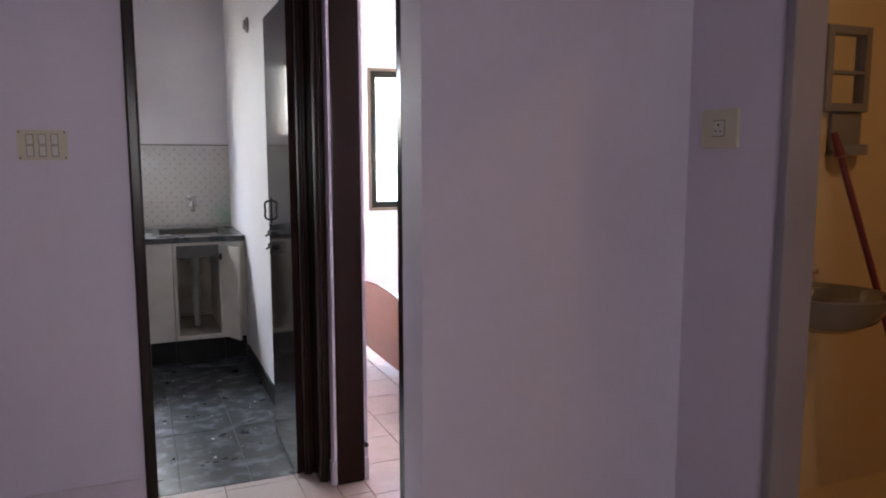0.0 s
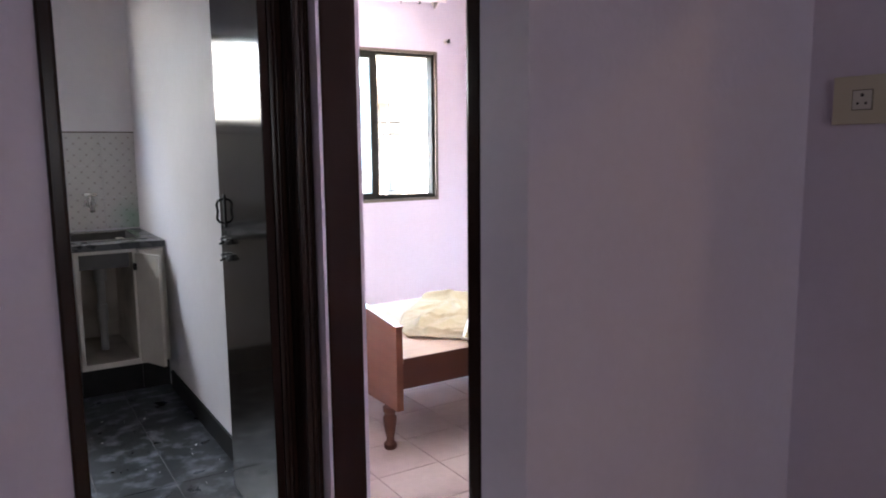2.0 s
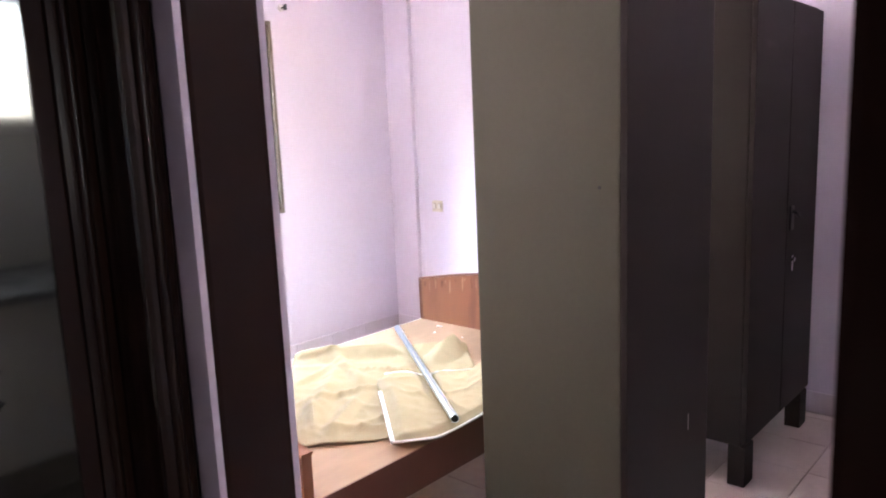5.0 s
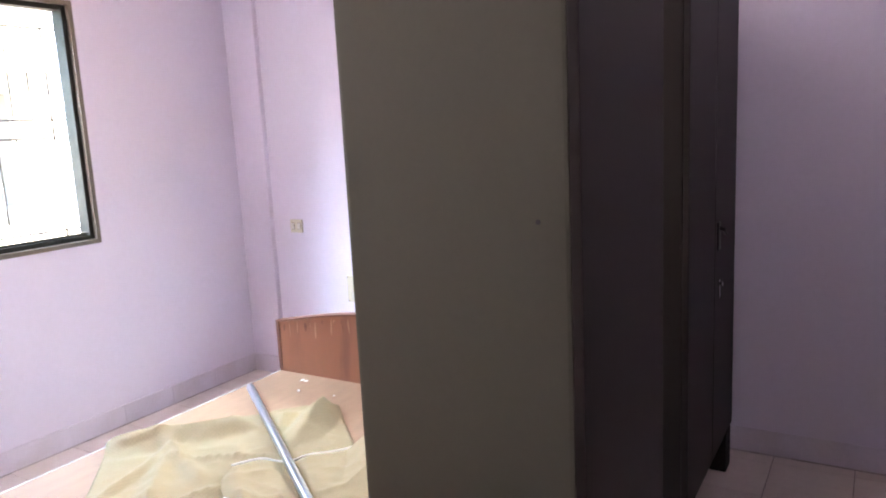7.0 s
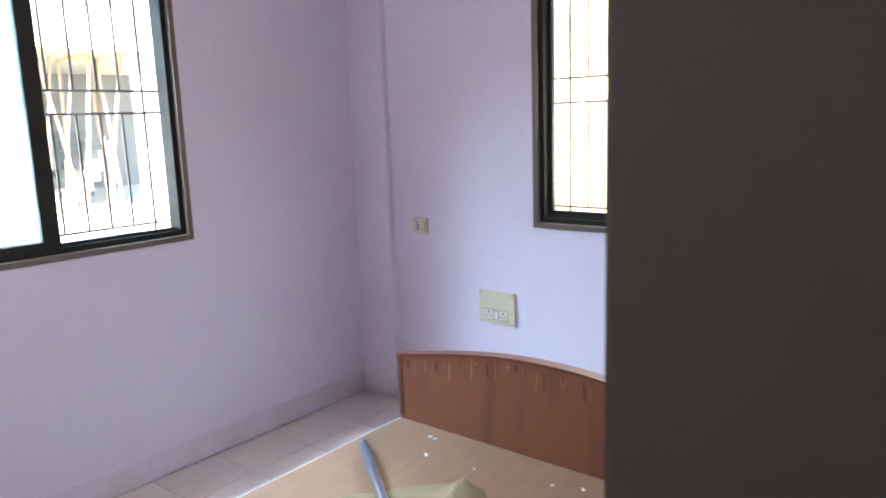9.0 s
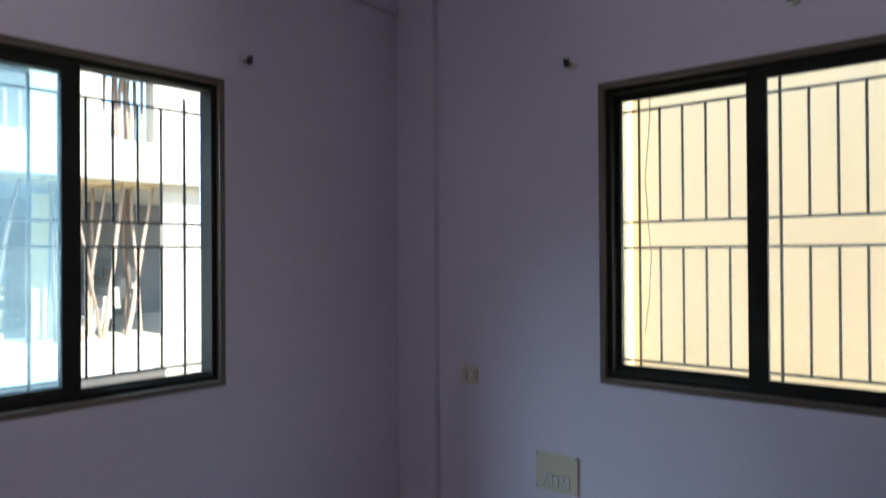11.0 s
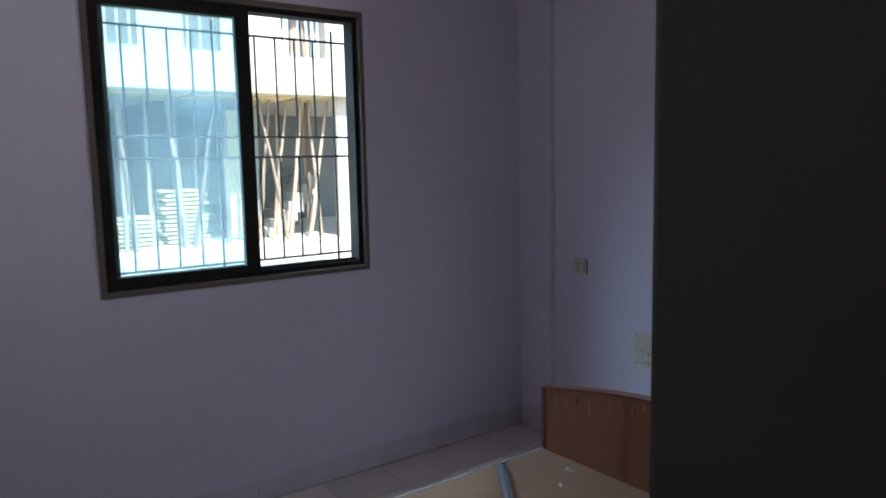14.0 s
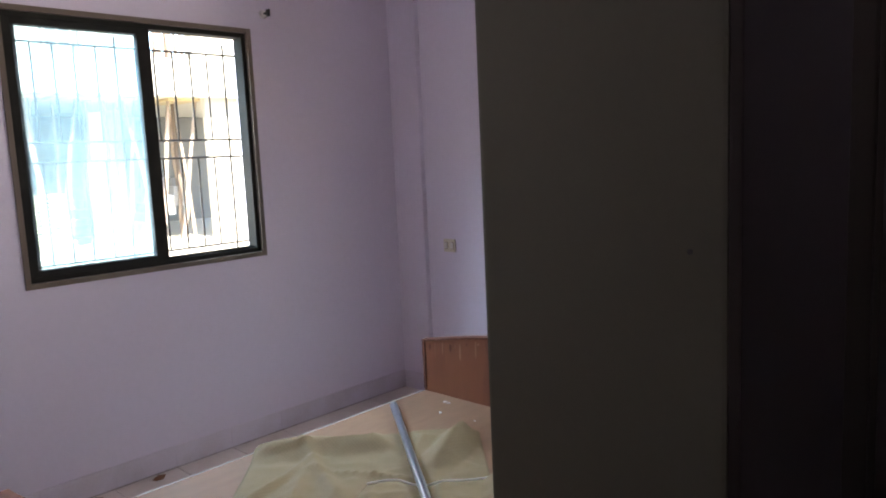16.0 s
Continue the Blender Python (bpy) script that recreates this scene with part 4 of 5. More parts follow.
for k, (x, y) in enumerate(((3.085, 4.555), (2.985, 4.455))):
    top = min(flap.vertices, key=lambda v: (v.co.x - x) ** 2 + (v.co.y - y) ** 2).co.z
    debris("dry_leaf", "tiny dark dry leaf on the beige sack", "leaf", x, y, top + 0.0022, 0.014, DRY_LEAF, 70 + k, "dry leaves")
chips = random.Random(4)
for i in range(10):
    debris("paint_chip", "white flake of paint on the plywood bed top", "paint chip", 3.6 + 0.34 * chips.random(), 4.75 + 0.72 * chips.random(), 0.4355, 0.006 + 0.007 * chips.random(), CHIP, 10 + i, "paint chips on the bed")
for i in range(28):
    debris("paint_chip", "white flake on the black kitchen floor", "paint chip", 1.05 + 0.66 * chips.random(), 4.2 + 1.5 * chips.random(), 0.0012, 0.004 + 0.009 * chips.random() ** 2, CHIP, 40 + i, "flakes on the kitchen floor")


# ---------------------------------------------------------------- the kitchen
CY = 6.0       # cabinet fronts
worktop = thing("worktop", "black stone kitchen worktop with a sunken steel sink", "worktop")
bm = B()
for lo, hi in (((-0.6, CY - 0.03, 0.822), (1.20, KB, 0.857)), ((1.66, CY - 0.03, 0.822), (KR - 0.006, KB, 0.857)), ((1.20, CY - 0.03, 0.822), (1.66, CY + 0.12, 0.857)), ((1.20, KB - 0.12, 0.822), (1.66, KB, 0.857))):
    box(bm, lo, hi)
part("slab", bm, BLACK_STONE, worktop)
sink = thing("sink", "stained steel kitchen sink set into the worktop", "sink")
bm = B()
for lo, hi in (((1.18, CY + 0.10, 0.8575), (1.68, CY + 0.14, 0.864)), ((1.18, KB - 0.14, 0.8575), (1.68, KB - 0.10, 0.864)), ((1.18, CY + 0.14, 0.8575), (1.22, KB - 0.14, 0.864)), ((1.64, CY + 0.14, 0.8575), (1.68, KB - 0.14, 0.864))):
    box(bm, lo, hi, 0.002)
part("rim", bm, TAP_METAL, sink)
bm = B()
for lo, hi in (((1.215, CY + 0.135, 0.70), (1.645, KB - 0.135, 0.705)), ((1.215, CY + 0.135, 0.705), (1.22, KB - 0.135, 0.8575)), ((1.64, CY + 0.135, 0.705), (1.645, KB - 0.135, 0.8575)), ((1.22, CY + 0.135, 0.705), (1.64, CY + 0.14, 0.8575)), ((1.22, KB - 0.14, 0.705), (1.64, KB - 0.135, 0.8575))):
    box(bm, lo, hi)
part("bowl", bm, SHADED_BOWL, sink)


def cabinet(name, label, x0, x1, door):
    c = thing(name, label, "cabinet", "kitchen base cabinets")
    for lo, hi in (((x0, CY + 0.02, 0.165), (x0 + 0.018, KB - 0.02, 0.8215)), ((x1 - 0.018, CY + 0.02, 0.165), (x1, KB - 0.02, 0.8215)),
                   ((x0 + 0.018, CY + 0.02, 0.165), (x1 - 0.018, KB - 0.02, 0.185)), ((x0 + 0.018, KB - 0.04, 0.185), (x1 - 0.018, KB - 0.02, 0.8215))):
        part("panel", box(B(), lo, hi), CAB_IN, c, "stained bare inside panel")
    for lo, hi in (((x0, CY, 0.195), (x0 + 0.022, CY + 0.0195, 0.80)), ((x1 - 0.022, CY, 0.195), (x1, CY + 0.0195, 0.80)), ((x0, CY, 0.80), (x1, CY + 0.0195, 0.8215)), ((x0, CY, 0.165), (x1, CY + 0.0195, 0.195))):
        part("face_frame", box(B(), lo, hi, 0.0015), CABINET, c)
    part("plinth", box(B(), (x0, CY + 0.06, 0), (x1, KB - 0.02, 0.1645)), PLINTH, c, "black stone plinth")
    if door == "closed":
        d = part("door", box(B(), (x0 + 0.004, CY - 0.019, 0.180), (x1 - 0.004, CY - 0.0005, 0.812), 0.003), CABINET, c)
    elif door == "open":
        m = Matrix.Translation((x1 - 0.012, CY - 0.002, 0)) @ pose(0, 0, 0, 0, 0, 113)
        d = part("door", box(B(), (-0.215, -0.019, 0.180), (0, 0, 0.795), 0.003, m), CABINET, c, "cabinet door hanging open")
        part("hinge", box(B(), (-0.02, 0.0005, 0.70), (0.0, 0.012, 0.74), 0.001, m), IRON, d)
        part("handle", rod(B(), m @ Vector((-0.19, -0.03, 0.70)), m @ Vector((-0.19, -0.03, 0.76)), 0.004), IRON, d)
    return c


cabinet("base_cabinet", "cream kitchen base cabinet with closed door", 0.86, 1.284, "closed")
cabinet("base_cabinet", "cream kitchen base cabinet under the sink with its door hanging open", 1.288, 1.60, "open")
cabinet("base_cabinet", "narrow cream kitchen base cabinet in the corner", 1.604, KR - 0.006, "closed")
cabinet("base_cabinet", "cream kitchen base cabinet with closed door", 0.43, 0.856, "closed")

drain = thing("drain_pipe", "grey plastic drain pipe below the sink", "drain pipe")
bm = B()
rod(bm, (1.45, 6.36, 0.186), (1.45, 6.36, 0.699), 0.022, n=14)
rod(bm, (1.45, 6.36, 0.60), (1.45, 6.36, 0.69), 0.035, n=14)
part("pipe", bm, PIPE_PVC, drain, "", True)
bm = B()
rod(bm, (1.45, 6.36, 0.36), (1.45, 6.36, 0.46), 0.030, n=14)
part("trap_collar", bm, PIPE_PVC, drain, "", True)

tap = thing("tap", "worn chrome wall tap above the sink", "tap")
bm = B()
rod(bm, (1.47, KB - 0.008, 1.04), (1.47, KB - 0.095, 1.04), 0.016, n=12)
rod(bm, (1.47, KB - 0.085, 1.045), (1.47, KB - 0.115, 0.985), 0.015, n=12)
part("spout", bm, TAP_METAL, tap, "", True)
part("flange", rod(B(), (1.47, KB - 0.018, 1.04), (1.47, KB - 0.008, 1.04), 0.034, n=16), TAP_METAL, tap, "", True)
bm = B()
rod(bm, (1.47, KB - 0.06, 1.05), (1.47, KB - 0.06, 1.085), 0.012)
box(bm, (1.435, KB - 0.074, 1.080), (1.505, KB - 0.046, 1.098), 0.003)
part("tap_handle", bm, TAP_METAL, tap, "", True)

# black skirting along the kitchen side wall
structure("baseboard_kitchen", box(B(), (KR - 0.016, KY + 0.14, 0), (KR - 0.0045, CY - 0.02, 0.105), 0.002), PLINTH, "black stone skirting along the kitchen wall", "baseboard")

box_k = thing("pipe_outlet", "round plugged pipe outlet high on the kitchen wall", "pipe outlet")
part("collar", rod(B(), (KR - 0.016, 5.55, 2.16), (KR - 0.004, 5.55, 2.16), 0.045, n=18), SHELF_GREY, box_k, "", True)
part("plug", rod(B(), (KR - 0.03, 5.55, 2.16), (KR - 0.0165, 5.55, 2.16), 0.028, n=14), SHELF_GREY, box_k, "", True)


# ---------------------------------------------------------------- the bathroom
YW = YS - 0.09
basin = thing("wash_basin", "grey ceramic wall wash basin", "wash basin")
bm = B()
prof = [(0.02, -0.15), (0.10, -0.14), (0.17, -0.10), (0.205, -0.04), (0.215, 0.0), (0.205, 0.008), (0.185, 0.0), (0.15, -0.06), (0.08, -0.105), (0.01, -0.11)]
lathe(bm, prof, 28, Matrix.Translation((3.245, YW - 0.19, 0.905)) @ Matrix.Diagonal((0.98, 0.9, 0.85, 1)))
box(bm, (3.075, YW - 0.10, 0.80), (3.415, YW - 0.001, 0.905), 0.01)
part("bowl", bm, CERAMIC, basin, "", True)
tp = part("basin_tap", rod(B(), (3.245, YW - 0.05, 0.9055), (3.245, YW - 0.05, 0.99), 0.012), CHROME, basin, "", True)
part("spout", rod(B(), (3.245, YW - 0.05, 0.985), (3.245, YW - 0.15, 0.975), 0.009), CHROME, tp, "", True)

mc = thing("mirror_shelf", "grey plastic framed mirror with a shelf above the basin", "mirror")
mx0, mx1, mz0, mz1 = 3.372, 3.594, 1.534, 1.838
for lo, hi in (((mx0, YW - 0.035, mz0), (mx0 + 0.03, YW - 0.001, mz1)), ((mx1 - 0.03, YW - 0.035, mz0), (mx1, YW - 0.001, mz1)), ((mx0 + 0.03, YW - 0.035, mz1 - 0.03), (mx1 - 0.03, YW - 0.001, mz1)), ((mx0 + 0.03, YW - 0.035, mz0), (mx1 - 0.03, YW - 0.001, mz0 + 0.03)), ((mx0 + 0.03, YW - 0.032, 1.668), (mx1 - 0.03, YW - 0.02, 1.680))):
    part("mirror_frame", box(B(), lo, hi, 0.004), SHELF_GREY, mc)
part("mirror_glass", box(B(), (mx0 + 0.028, YW - 0.012, mz0 + 0.028), (mx1 - 0.028, YW - 0.006, mz1 - 0.028)), MIRROR, mc)
# a moulded tray with a bowed front below the mirror
bm = B()
rows = []
for i in range(13):
    u = i / 12
    bow = 0.045 + 0.045 * math.sin(math.pi * u)
    x = 3.425 + 0.165 * u
    rows.append([bm.verts.new(p) for p in ((x, YW - 0.002, 1.376), (x, YW - bow, 1.376), (x, YW - bow, 1.415), (x, YW - bow + 0.008, 1.415), (x, YW - bow + 0.008, 1.385), (x, YW - 0.002, 1.385))])
for p, q in zip(rows, rows[1:]):
    for k in range(6):
        bm.faces.new((p[k], p[(k + 1) % 6], q[(k + 1) % 6], q[k]))
bm.faces.new(rows[0][::-1]), bm.faces.new(rows[-1])
part("tray", bm, SHELF_GREY, mc, "", True)
part("tray_back", box(B(), (3.43, YW - 0.02, 1.386), (3.585, YW - 0.003, 1.5335), 0.012), SHELF_GREY, mc)

mop = thing("mop", "dark red handled mop leaning against the bathroom wall", "mop")
m0, m1 = Vector((3.372, YW - 0.11, 1.37)), Vector((3.60, YW - 0.38, 0.20))
part("mop_handle", rod(B(), m0, m1, 0.012, n=12), RED_PLASTIC, mop, "", True)
part("grip", rod(B(), m0 + (m0 - m1).normalized() * 0.002, m0 + (m0 - m1).normalized() * 0.09, 0.020, 0.012, 12), RED_PLASTIC, mop, "", True)
bm = B()
lathe(bm, [(0.02, 0.27), (0.05, 0.22), (0.10, 0.12), (0.13, 0.0805), (0.02, 0.0805)], 16, Matrix.Translation((m1.x, m1.y, 0)))
part("mop_head", bm, HEM, mop, "", True)

# ---------------------------------------------------------------- outdoors
# Unseen wall, added only to block sun from the hall's rear opening.
structure("compound_wall", box(B(), (-4.0, HY0 - 1.35, -0.95), (5.0, HY0 - 1.2, 4.6), 0.01), PLASTER_OUT, "unseen plastered wall added to keep sun out of the hall", "wall")
# Unseen wall, added to hold blue sky light off the kitchen window.
structure("compound_wall_rear", box(B(), (-4.0, 9.0, -0.95), (1.9, 9.15, 3.4), 0.01), CONCRETE, "unseen cement wall added to cut sky light at the kitchen", "wall")
structure("low_wall", box(B(), (2.6, 8.3, -0.95), (4.60, 8.44, 0.70), 0.006), CONCRETE, "low bare cement garden wall behind the house", "wall")
structure("low_wall_coping", box(B(), (2.57, 8.27, 0.701), (4.63, 8.47, 0.765), 0.008), PLASTER_OUT, "pale plastered coping on the low garden wall", "wall")
structure("ground", box(B(), (-300, -300, -1.4), (300, 400, -0.95)), GROUND, "dusty bare ground around the houses", "ground")


def neighbour():
    h = thing("neighbour_house", "cream plastered house wall close beside the bedroom window", "house")
    part("wall", box(B(), (6.75, -6.0, -0.95), (6.95, 9.6, 5.6)), CREAM_OUT, h)
    part("roof", box(B(), (6.70, -6.1, 5.6), (12.0, 9.7, 5.8), 0.01), CONCRETE, h)
    part("wall", box(B(), (6.95, 9.4, -0.95), (12.0, 9.6, 5.6)), CREAM_OUT, h)
    part("downpipe", rod(B(), (6.70, 6.35, -0.95), (6.70, 6.35, 5.6), 0.035, n=12), CREAM_OUT, h, "", True)
    return h


neighbour()


def building_site():
    """A concrete frame house with an open ground-floor bay full of wooden props."""
    s = thing("unfinished_building", "white plastered unfinished building with open bays and props", "building")
    y = 16.5
    f0, c0, c1, p1 = 0.02, 2.72, 2.98, 3.42     # bay floor, slab underside, slab top, parapet of the next floor
    part("plinth", box(B(), (0.0, y - 0.5, -0.449), (13.0, y + 5.5, f0), 0.02), PLASTER_OUT, s)
    for x0, x1, d in ((0.0, 5.0, -0.5), (5.001, 8.849, 0.9), (8.85, 13.0, -0.5)):
        part("plinth_base", box(B(), (x0, y + d, -0.95), (x1, y + 5.5, -0.45)), CONCRETE if d > 0 else PLASTER_OUT, s)
    part("upper_slab", box(B(), (0.0, y - 0.25, c0), (13.0, y + 5.5, c1), 0.01), PLASTER_OUT, s)
    part("spandrel", box(B(), (0.0, y - 0.05, c1 + 0.001), (13.0, y + 0.15, p1), 0.005), PLASTER_OUT, s)
    for x0, x1 in ((0.0, 4.98), (9.12, 10.4), (12.0, 13.0)):
        part("column", box(B(), (x0, y, f0 + 0.001), (x1, y + 0.12, c0 - 0.001), 0.008), PLASTER_OUT, s)
    up = ((0.0, 4.97), (5.53, 6.27), (6.91, 8.04), (8.95, 13.0))
    for x0, x1 in up:
        part("upper_pier", box(B(), (x0, y, p1 + 0.001), (x1, y + 0.3, 4.55), 0.006), PLASTER_OUT, s)
    part("lintel_band", box(B(), (0.0, y - 0.05, 4.551), (13.0, y + 0.35, 6.2), 0.01), PLASTER_OUT, s)
    part("roof", box(B(), (-0.1, y - 0.5, 6.201), (13.1, y + 5.5, 6.4), 0.02), CONCRETE, s)
    for x0, x1 in ((4.97, 5.53), (6.27, 6.91)):
        w = part("window", box(B(), (x0, y + 0.12, p1 + 0.001), (x1, y + 0.18, 4.55), 0.002), CONCRETE, s, "window opening boarded grey")
        for k in range(3):
            xx = x0 + (x1 - x0) * (k + 0.5) / 3
            part("glazing_bar", box(B(), (xx - 0.02, y + 0.09, p1 + 0.01), (xx + 0.02, y + 0.119, 4.0)), PLASTER_OUT, w)
    part("back_wall", box(B(), (0.0, y + 5.2, f0), (13.0, y + 5.4, c0)), CONCRETE, s)
    part("upper_back_wall", box(B(), (0.0, y + 2.2, c1), (8.7, y + 2.4, 6.19)), CONCRETE, s)
    part("cross_wall", box(B(), (6.15, y + 2.0, f0 + 0.001), (6.45, y + 5.19, c0 - 0.001)), BLOCK, s)
    # block wall, laid in courses
    for i in range(7):
        for j in range(8):
            off = 0.2 if i % 2 else 0.0
            x0 = 6.46 + off + 0.41 * j
            part("block", box(B(), (x0, y + 3.2, f0 + 0.002 + 0.2 * i), (x0 + 0.395, y + 3.4, f0 + 0.19 + 0.2 * i), 0.006), BLOCK, s)
    for x0, x1 in ((5.0, 5.62), (5.66, 6.30), (6.45, 7.10), (7.20, 7.50), (7.58, 8.26), (8.46, 9.10)):
        part("head_board", box(B(), (x0, y + 0.13, c0 - 0.05), (x1, y + 1.2, c0 - 0.002), 0.004), PLANK, s, "yellowish timber under the slab")
    # stair flight in the bay, with an open dark space under its head
    for i in range(7):
        z = f0 + 0.002 + 0.17 * i
        part("step", box(B(), (7.98 + 0.165 * i, y + 0.95, max(f0 + 0.002, z - 0.22)), (7.98 + 0.165 * (i + 1) + 0.015, y + 2.0, z + 0.168), 0.006), STAIR, s)
    part("leaning_sheet", box(B(), (-0.16, -0.012, 0), (0.16, 0.012, 2.5), 0.003, pose(7.74, y + 1.12, f0 + 0.03, 4)), SHEET, s, "grey green shuttering sheet leaning in the bay")
    part("leaning_sheet", box(B(), (-0.14, -0.012, 0), (0.14, 0.012, 2.45), 0.003, pose(7.40, y + 1.05, f0 + 0.03, 4)), PLANK, s, "yellowish shuttering sheet leaning in the bay")
    return s


building_site()


def prop(x, y, z0, x2, y2, z1, r, seed):
    rnd = random.Random(seed)
    bm = B()
    a, b = Vector((x, y, z0)), Vector((x2, y2, z1))
    pts = []
    for i in range(7):
        u = i / 6
        k = 0.04 if 0 < i < 6 else 0
        pts.append(a.lerp(b, u) + Vector(((rnd.random() - 0.5) * k, (rnd.random() - 0.5) * k, 0)))
    n = 7
    rings = []
    for i, p in enumerate(pts):
        rr = r * (1.1 - 0.35 * i / 6) * (0.92 + 0.16 * rnd.random())
        rings.append([bm.verts.new(p + Vector((rr * math.cos(2 * math.pi * k / n), rr * math.sin(2 * math.pi * k / n), 0))) for k in range(n)])
    for p, q in zip(rings, rings[1:]):
        for k in range(n):
            bm.faces.new((p[k], p[(k + 1) % n], q[(k + 1) % n], q[k]))
    bm.faces.new(rings[0][::-1]), bm.faces.new(rings[-1])
    ob = part("timber_prop", bm, PROP_WOOD, None, "rough round timber prop holding up the concrete slab", True)
    return tagged(ob, "", "timber prop", "timber props")


rp = random.Random(11)
# props of the open bay: foot and head along the front, and how far back they stand
BAY = ((5.35, 5.17, 0.2), (5.20, 5.26, 0.3), (5.45, 5.40, 0.9), (5.72, 5.70, 0.6), (6.18, 6.02, 0.2), (6.14, 6.13, 0.35), (6.32, 6.83, 0.2), (6.62, 6.70, 0.9), (7.05, 7.12, 0.5),
       (7.42, 7.36, 0.3), (8.07, 7.62, 0.15), (7.78, 8.20, 0.2), (7.58, 7.90, 0.35), (7.66, 7.72, 0.8), (8.14, 8.50, 0.2), (8.22, 8.30, 0.9), (8.55, 9.06, 0.2), (8.85, 8.70, 0.3), (8.80, 8.86, 0.7), (9.0, 8.95, 1.1))
for i, (x, x2, back) in enumerate(BAY):
    prop(x, 16.5 + back, 0.021, x2, 16.5 + back + 0.1 * rp.random(), 2.667, 0.030 + 0.016 * rp.random(), 100 + i)
for i in range(12):
    x = 8.08 + 0.84 * (i + 0.8 * rp.random()) / 12
    prop(x, 16.72 + 0.2 * rp.random(), 2.981, x + (rp.random() - 0.5) * 0.25, 16.9, 4.9, 0.026 + 0.014 * rp.random(), 300 + i)
for i in range(9):
    x = 4.9 + 2.0 * i / 9
    prop(x, 17.1 + 0.5 * rp.random(), 2.981, x + (rp.random() - 0.5) * 0.2, 17.3, 4.9, 0.05, 340 + i)


def board_stack(x0, y0, z0, w, d, count, seed):
    rnd = random.Random(seed)
    s = thing("board_stack", "stack of yellowish shuttering boards on the site", "board stack", "stacks of boards")
    for i in range(count):
        o = (rnd.random() - 0.5) * 0.12
        part("board", box(B(), (x0 + o, y0, z0 + 0.075 * i), (x0 + w + o, y0 + d, z0 + 0.075 * i + 0.045), 0.004), PLANK, s)


board_stack(5.90, 16.95, 0.021, 0.75, 0.6, 14, 1)
board_stack(5.10, 17.0, 0.021, 0.70, 0.6, 8, 2)

# ---------------------------------------------------------------- tiles and skirting pieces
TILE = 0.2955


def shared_tile(name, w, d, h, material, bevel=0.002):
    bm = B()
    x, y = w / 2, d / 2
    lower = [bm.verts.new(p) for p in ((-x, -y, 0), (x, -y, 0), (x, y, 0), (-x, y, 0))]
    upper = [bm.verts.new(p) for p in ((-x + bevel, -y + bevel, h), (x - bevel, -y + bevel, h), (x - bevel, y - bevel, h), (-x + bevel, y - bevel, h))]
    bm.faces.new(upper)
    for i in range(4):
        bm.faces.new((lower[i], lower[(i + 1) % 4], upper[(i + 1) % 4], upper[i]))
    bm.faces.new(lower[::-1])
    return mesh(name, bm, material)


def lay(name, me, parent, x0, x1, y0, y1, px, py, ox, oy, z, material):
    """Tiles on a grid with its lines through (ox, oy); the cut ones at the edges get meshes of their own."""
    i0, i1 = math.floor((x0 - ox) / px), math.ceil((x1 - ox) / px)
    j0, j1 = math.floor((y0 - oy) / py), math.ceil((y1 - oy) / py)
    gap = 0.0025
    cut = {}
    for i in range(i0, i1):
        for j in range(j0, j1):
            a0, a1 = max(ox + i * px, x0), min(ox + (i + 1) * px, x1)
            b0, b1 = max(oy + j * py, y0), min(oy + (j + 1) * py, y1)
            w, d = round(a1 - a0 - gap, 3), round(b1 - b0 - gap, 3)
            if w < 0.012 or d < 0.012:
                continue
            if (w, d) not in cut:
                cut[(w, d)] = shared_tile(name, w, d, 0.0035, material)
            t = new(name, cut[(w, d)])
            t.parent = parent
            t.location = ((a0 + a1) / 2, (b0 + b1) / 2, z)


lay("tile", None, floor_bedroom, XD + 0.12, XR, YS, YB, TILE, TILE, 3.379, 6.65, -0.004, FLOOR_TILE)
lay("tile", None, floor_bedroom, XD, XD + 0.12, BD[0], 3.835, TILE, TILE, 1.66, 4.02, -0.004, FLOOR_TILE)
lay("tile", None, floor_hall, HX0, XD, 0.9, KY + 0.02, TILE, TILE, 1.662, 3.97, -0.004, FLOOR_TILE)
structure("floor_hall_rear", box(B(), (HX0, HY0, -0.0039), (XD, 0.9, -0.0005)), FLOOR_TILE, "cream tiled hall floor", "floor")
lay("tile", None, floor_kitchen, -0.6, KR, KY + 0.02, KB, 0.288, 1.2, 1.486, 4.7, -0.004, BLACK_TILE)

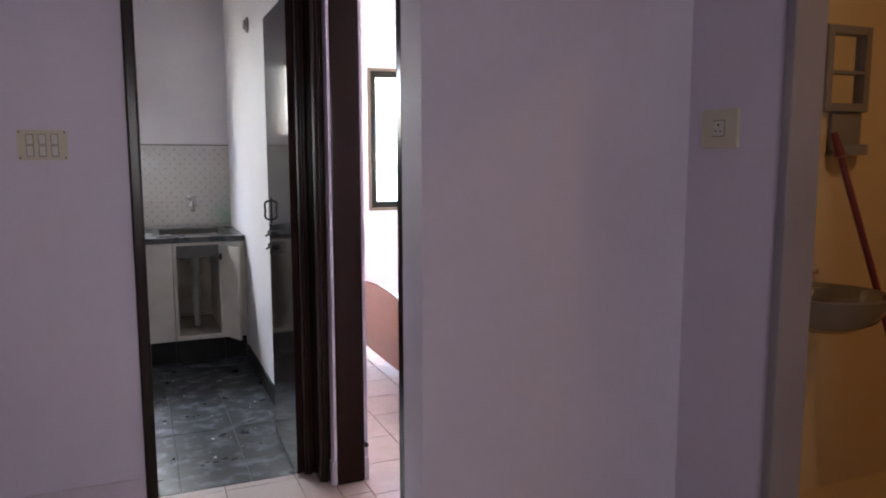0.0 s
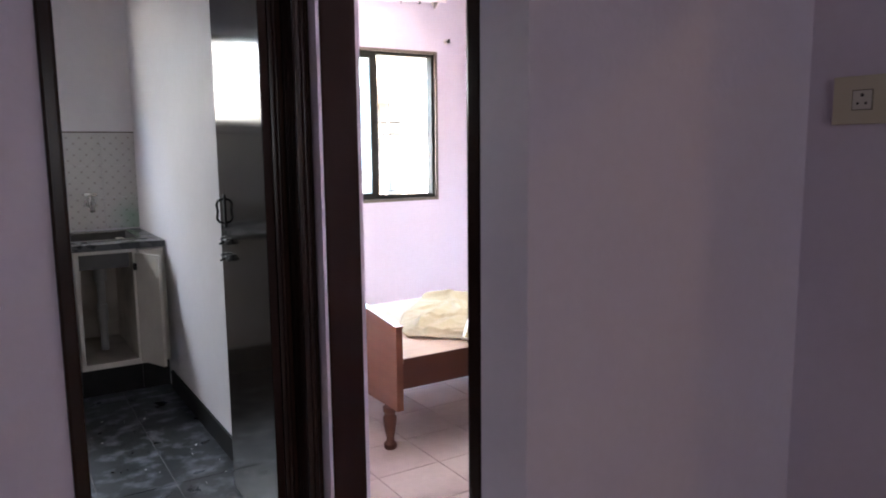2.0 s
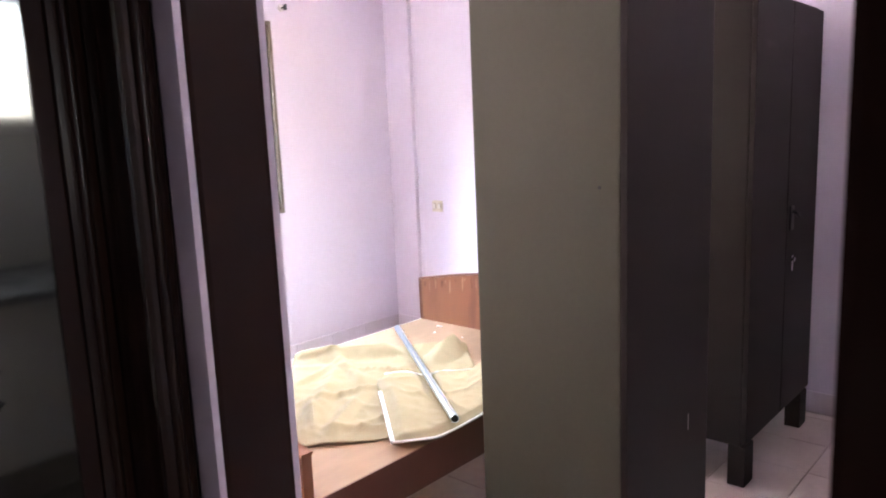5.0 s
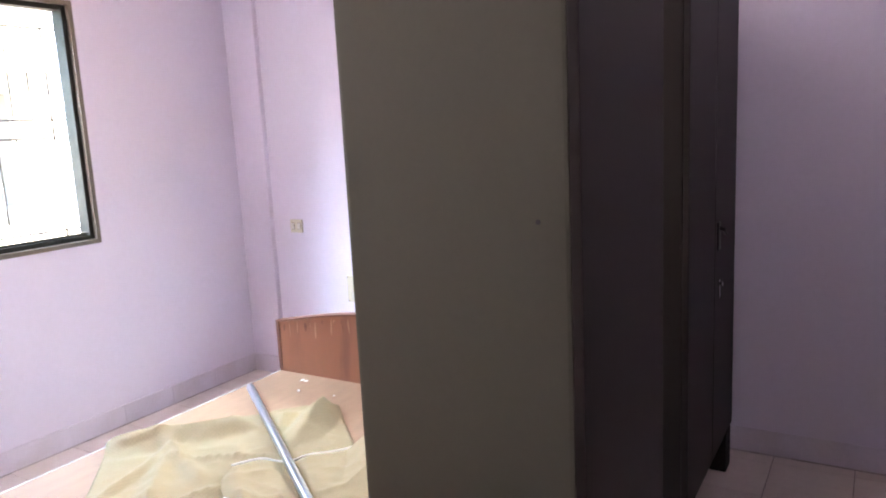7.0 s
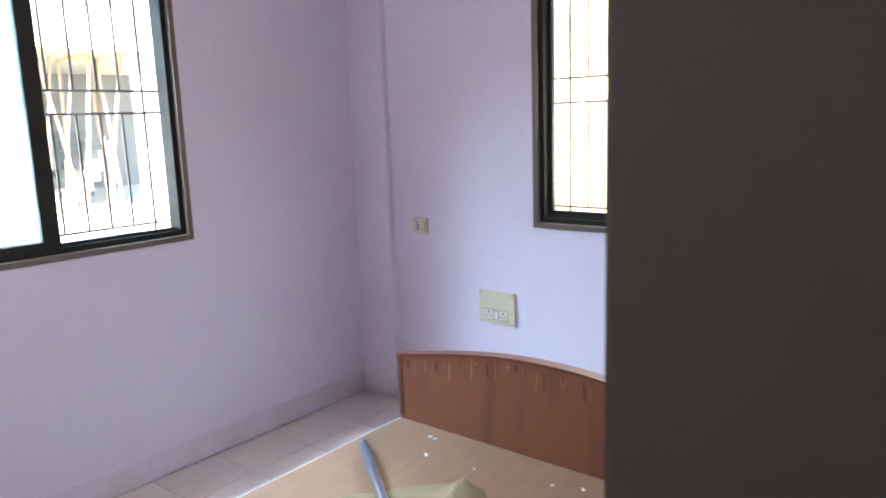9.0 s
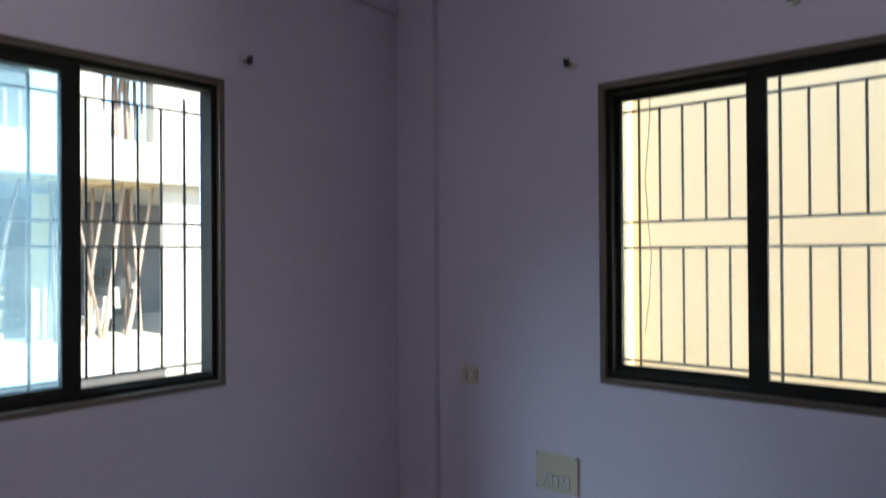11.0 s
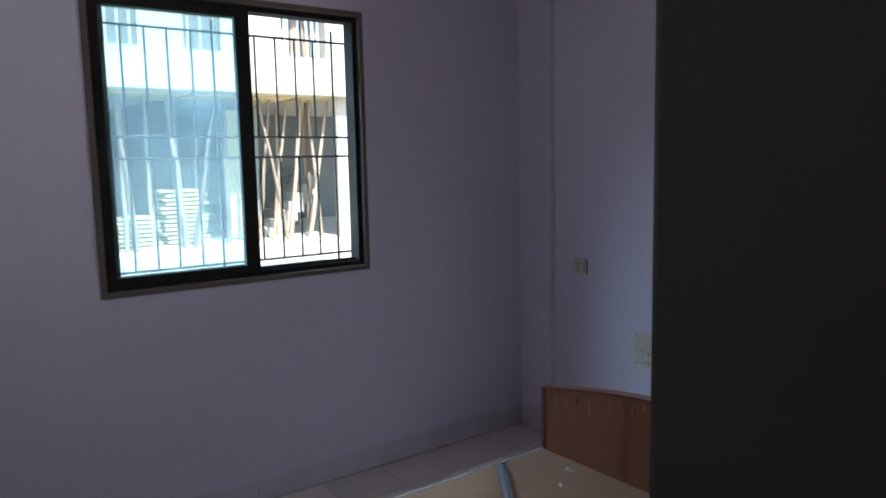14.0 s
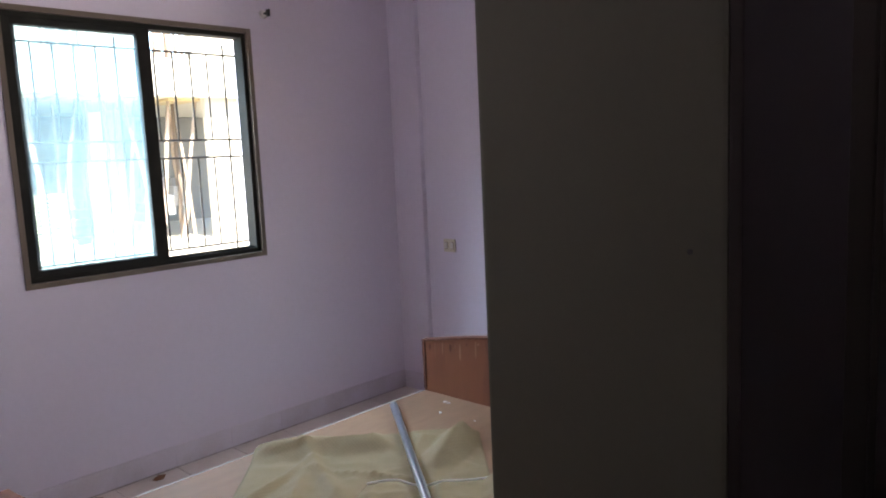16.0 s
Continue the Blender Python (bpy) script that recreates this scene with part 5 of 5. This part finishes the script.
sk = tagged(thing("baseboard", "grimy lilac painted tile skirting around the bedroom", "baseboard"), kind="structure")
for i in range(-6, 6):
    a0, a1 = 3.379 + TILE * i + 0.0003, 3.379 + TILE * (i + 1) - 0.0003
    a0, a1 = max(a0, XB), min(a1, XR - 0.036)
    if a1 - a0 > 0.02:
        part("skirting_tile", box(B(), (a0, YB - 0.005, 0), (a1, YB, 0.105), 0.0015), SKIRT, sk)
for i in range(12):
    b0, b1 = YS + TILE * i + 0.0003, YS + TILE * (i + 1) - 0.0003
    b1 = min(b1, 6.398)
    if b1 - b0 > 0.02:
        part("skirting_tile", box(B(), (XR - 0.005, b0, 0), (XR, b1, 0.105), 0.0015), SKIRT, sk)
part("skirting_tile", box(B(), (XR - 0.044, 6.392, 0), (XR - 0.0355, YB - 0.01, 0.105), 0.0015), SKIRT, sk)
part("skirting_tile", box(B(), (XR - 0.044, 6.391, 0), (XR - 0.0095, 6.3995, 0.105), 0.0015), SKIRT, sk)
part("skirting_tile", box(B(), (XB - 0.014, 3.838, 0), (XB + 0.006, 3.8455, 0.10), 0.0015), SKIRT, sk)
part("grime_joint", box(B(), (XB, YB - 0.011, -0.0003), (XR - 0.044, YB - 0.0052, 0.005), 0.0015), GRIME, sk, "dark grime in the joint along the floor")
part("grime_joint", box(B(), (XR - 0.011, YS, -0.0003), (XR - 0.0052, 6.39, 0.005), 0.0015), GRIME, sk, "dark grime in the joint along the floor")
hs = tagged(thing("baseboard_hall", "grey tile skirting along the hall walls", "baseboard"), kind="structure")
for i in range(9):
    a0 = HX0 + TILE * i
    part("skirting_tile", box(B(), (a0 + 0.001, KY - 0.009, 0), (min(a0 + TILE - 0.001, KD[0] - 0.062), KY, 0.10), 0.0015), SKIRT, hs)
part("skirting_tile", box(B(), (1.789, 3.838, 0), (1.7968, 3.8860, 0.10), 0.0015), SKIRT, hs)
for i in range(3):
    part("skirting_tile", box(B(), (XD + 0.002 + TILE * i, BY - 0.009, 0), (XD + TILE * (i + 1), BY, 0.10), 0.0015), SKIRT, hs)

# dado tiles behind the sink
dado = tagged(thing("tile_dado", "pale glazed patterned tiles behind the sink", "wall tiles"), kind="structure")
for i in range(12):
    for j in range(3):
        x1 = KR - 0.005 - 0.2 * i
        part("wall_tile", box(B(), (x1 - 0.1985, KB - 0.008, 0.865 + 0.2 * j), (x1, KB - 0.0005, 0.8635 + 0.2 * (j + 1)), 0.0012), DADO, dado)
part("top_strip", box(B(), (-0.6, KB - 0.011, 1.4655), (KR - 0.005, KB - 0.0005, 1.474), 0.001), WOOD_TRIM, dado)
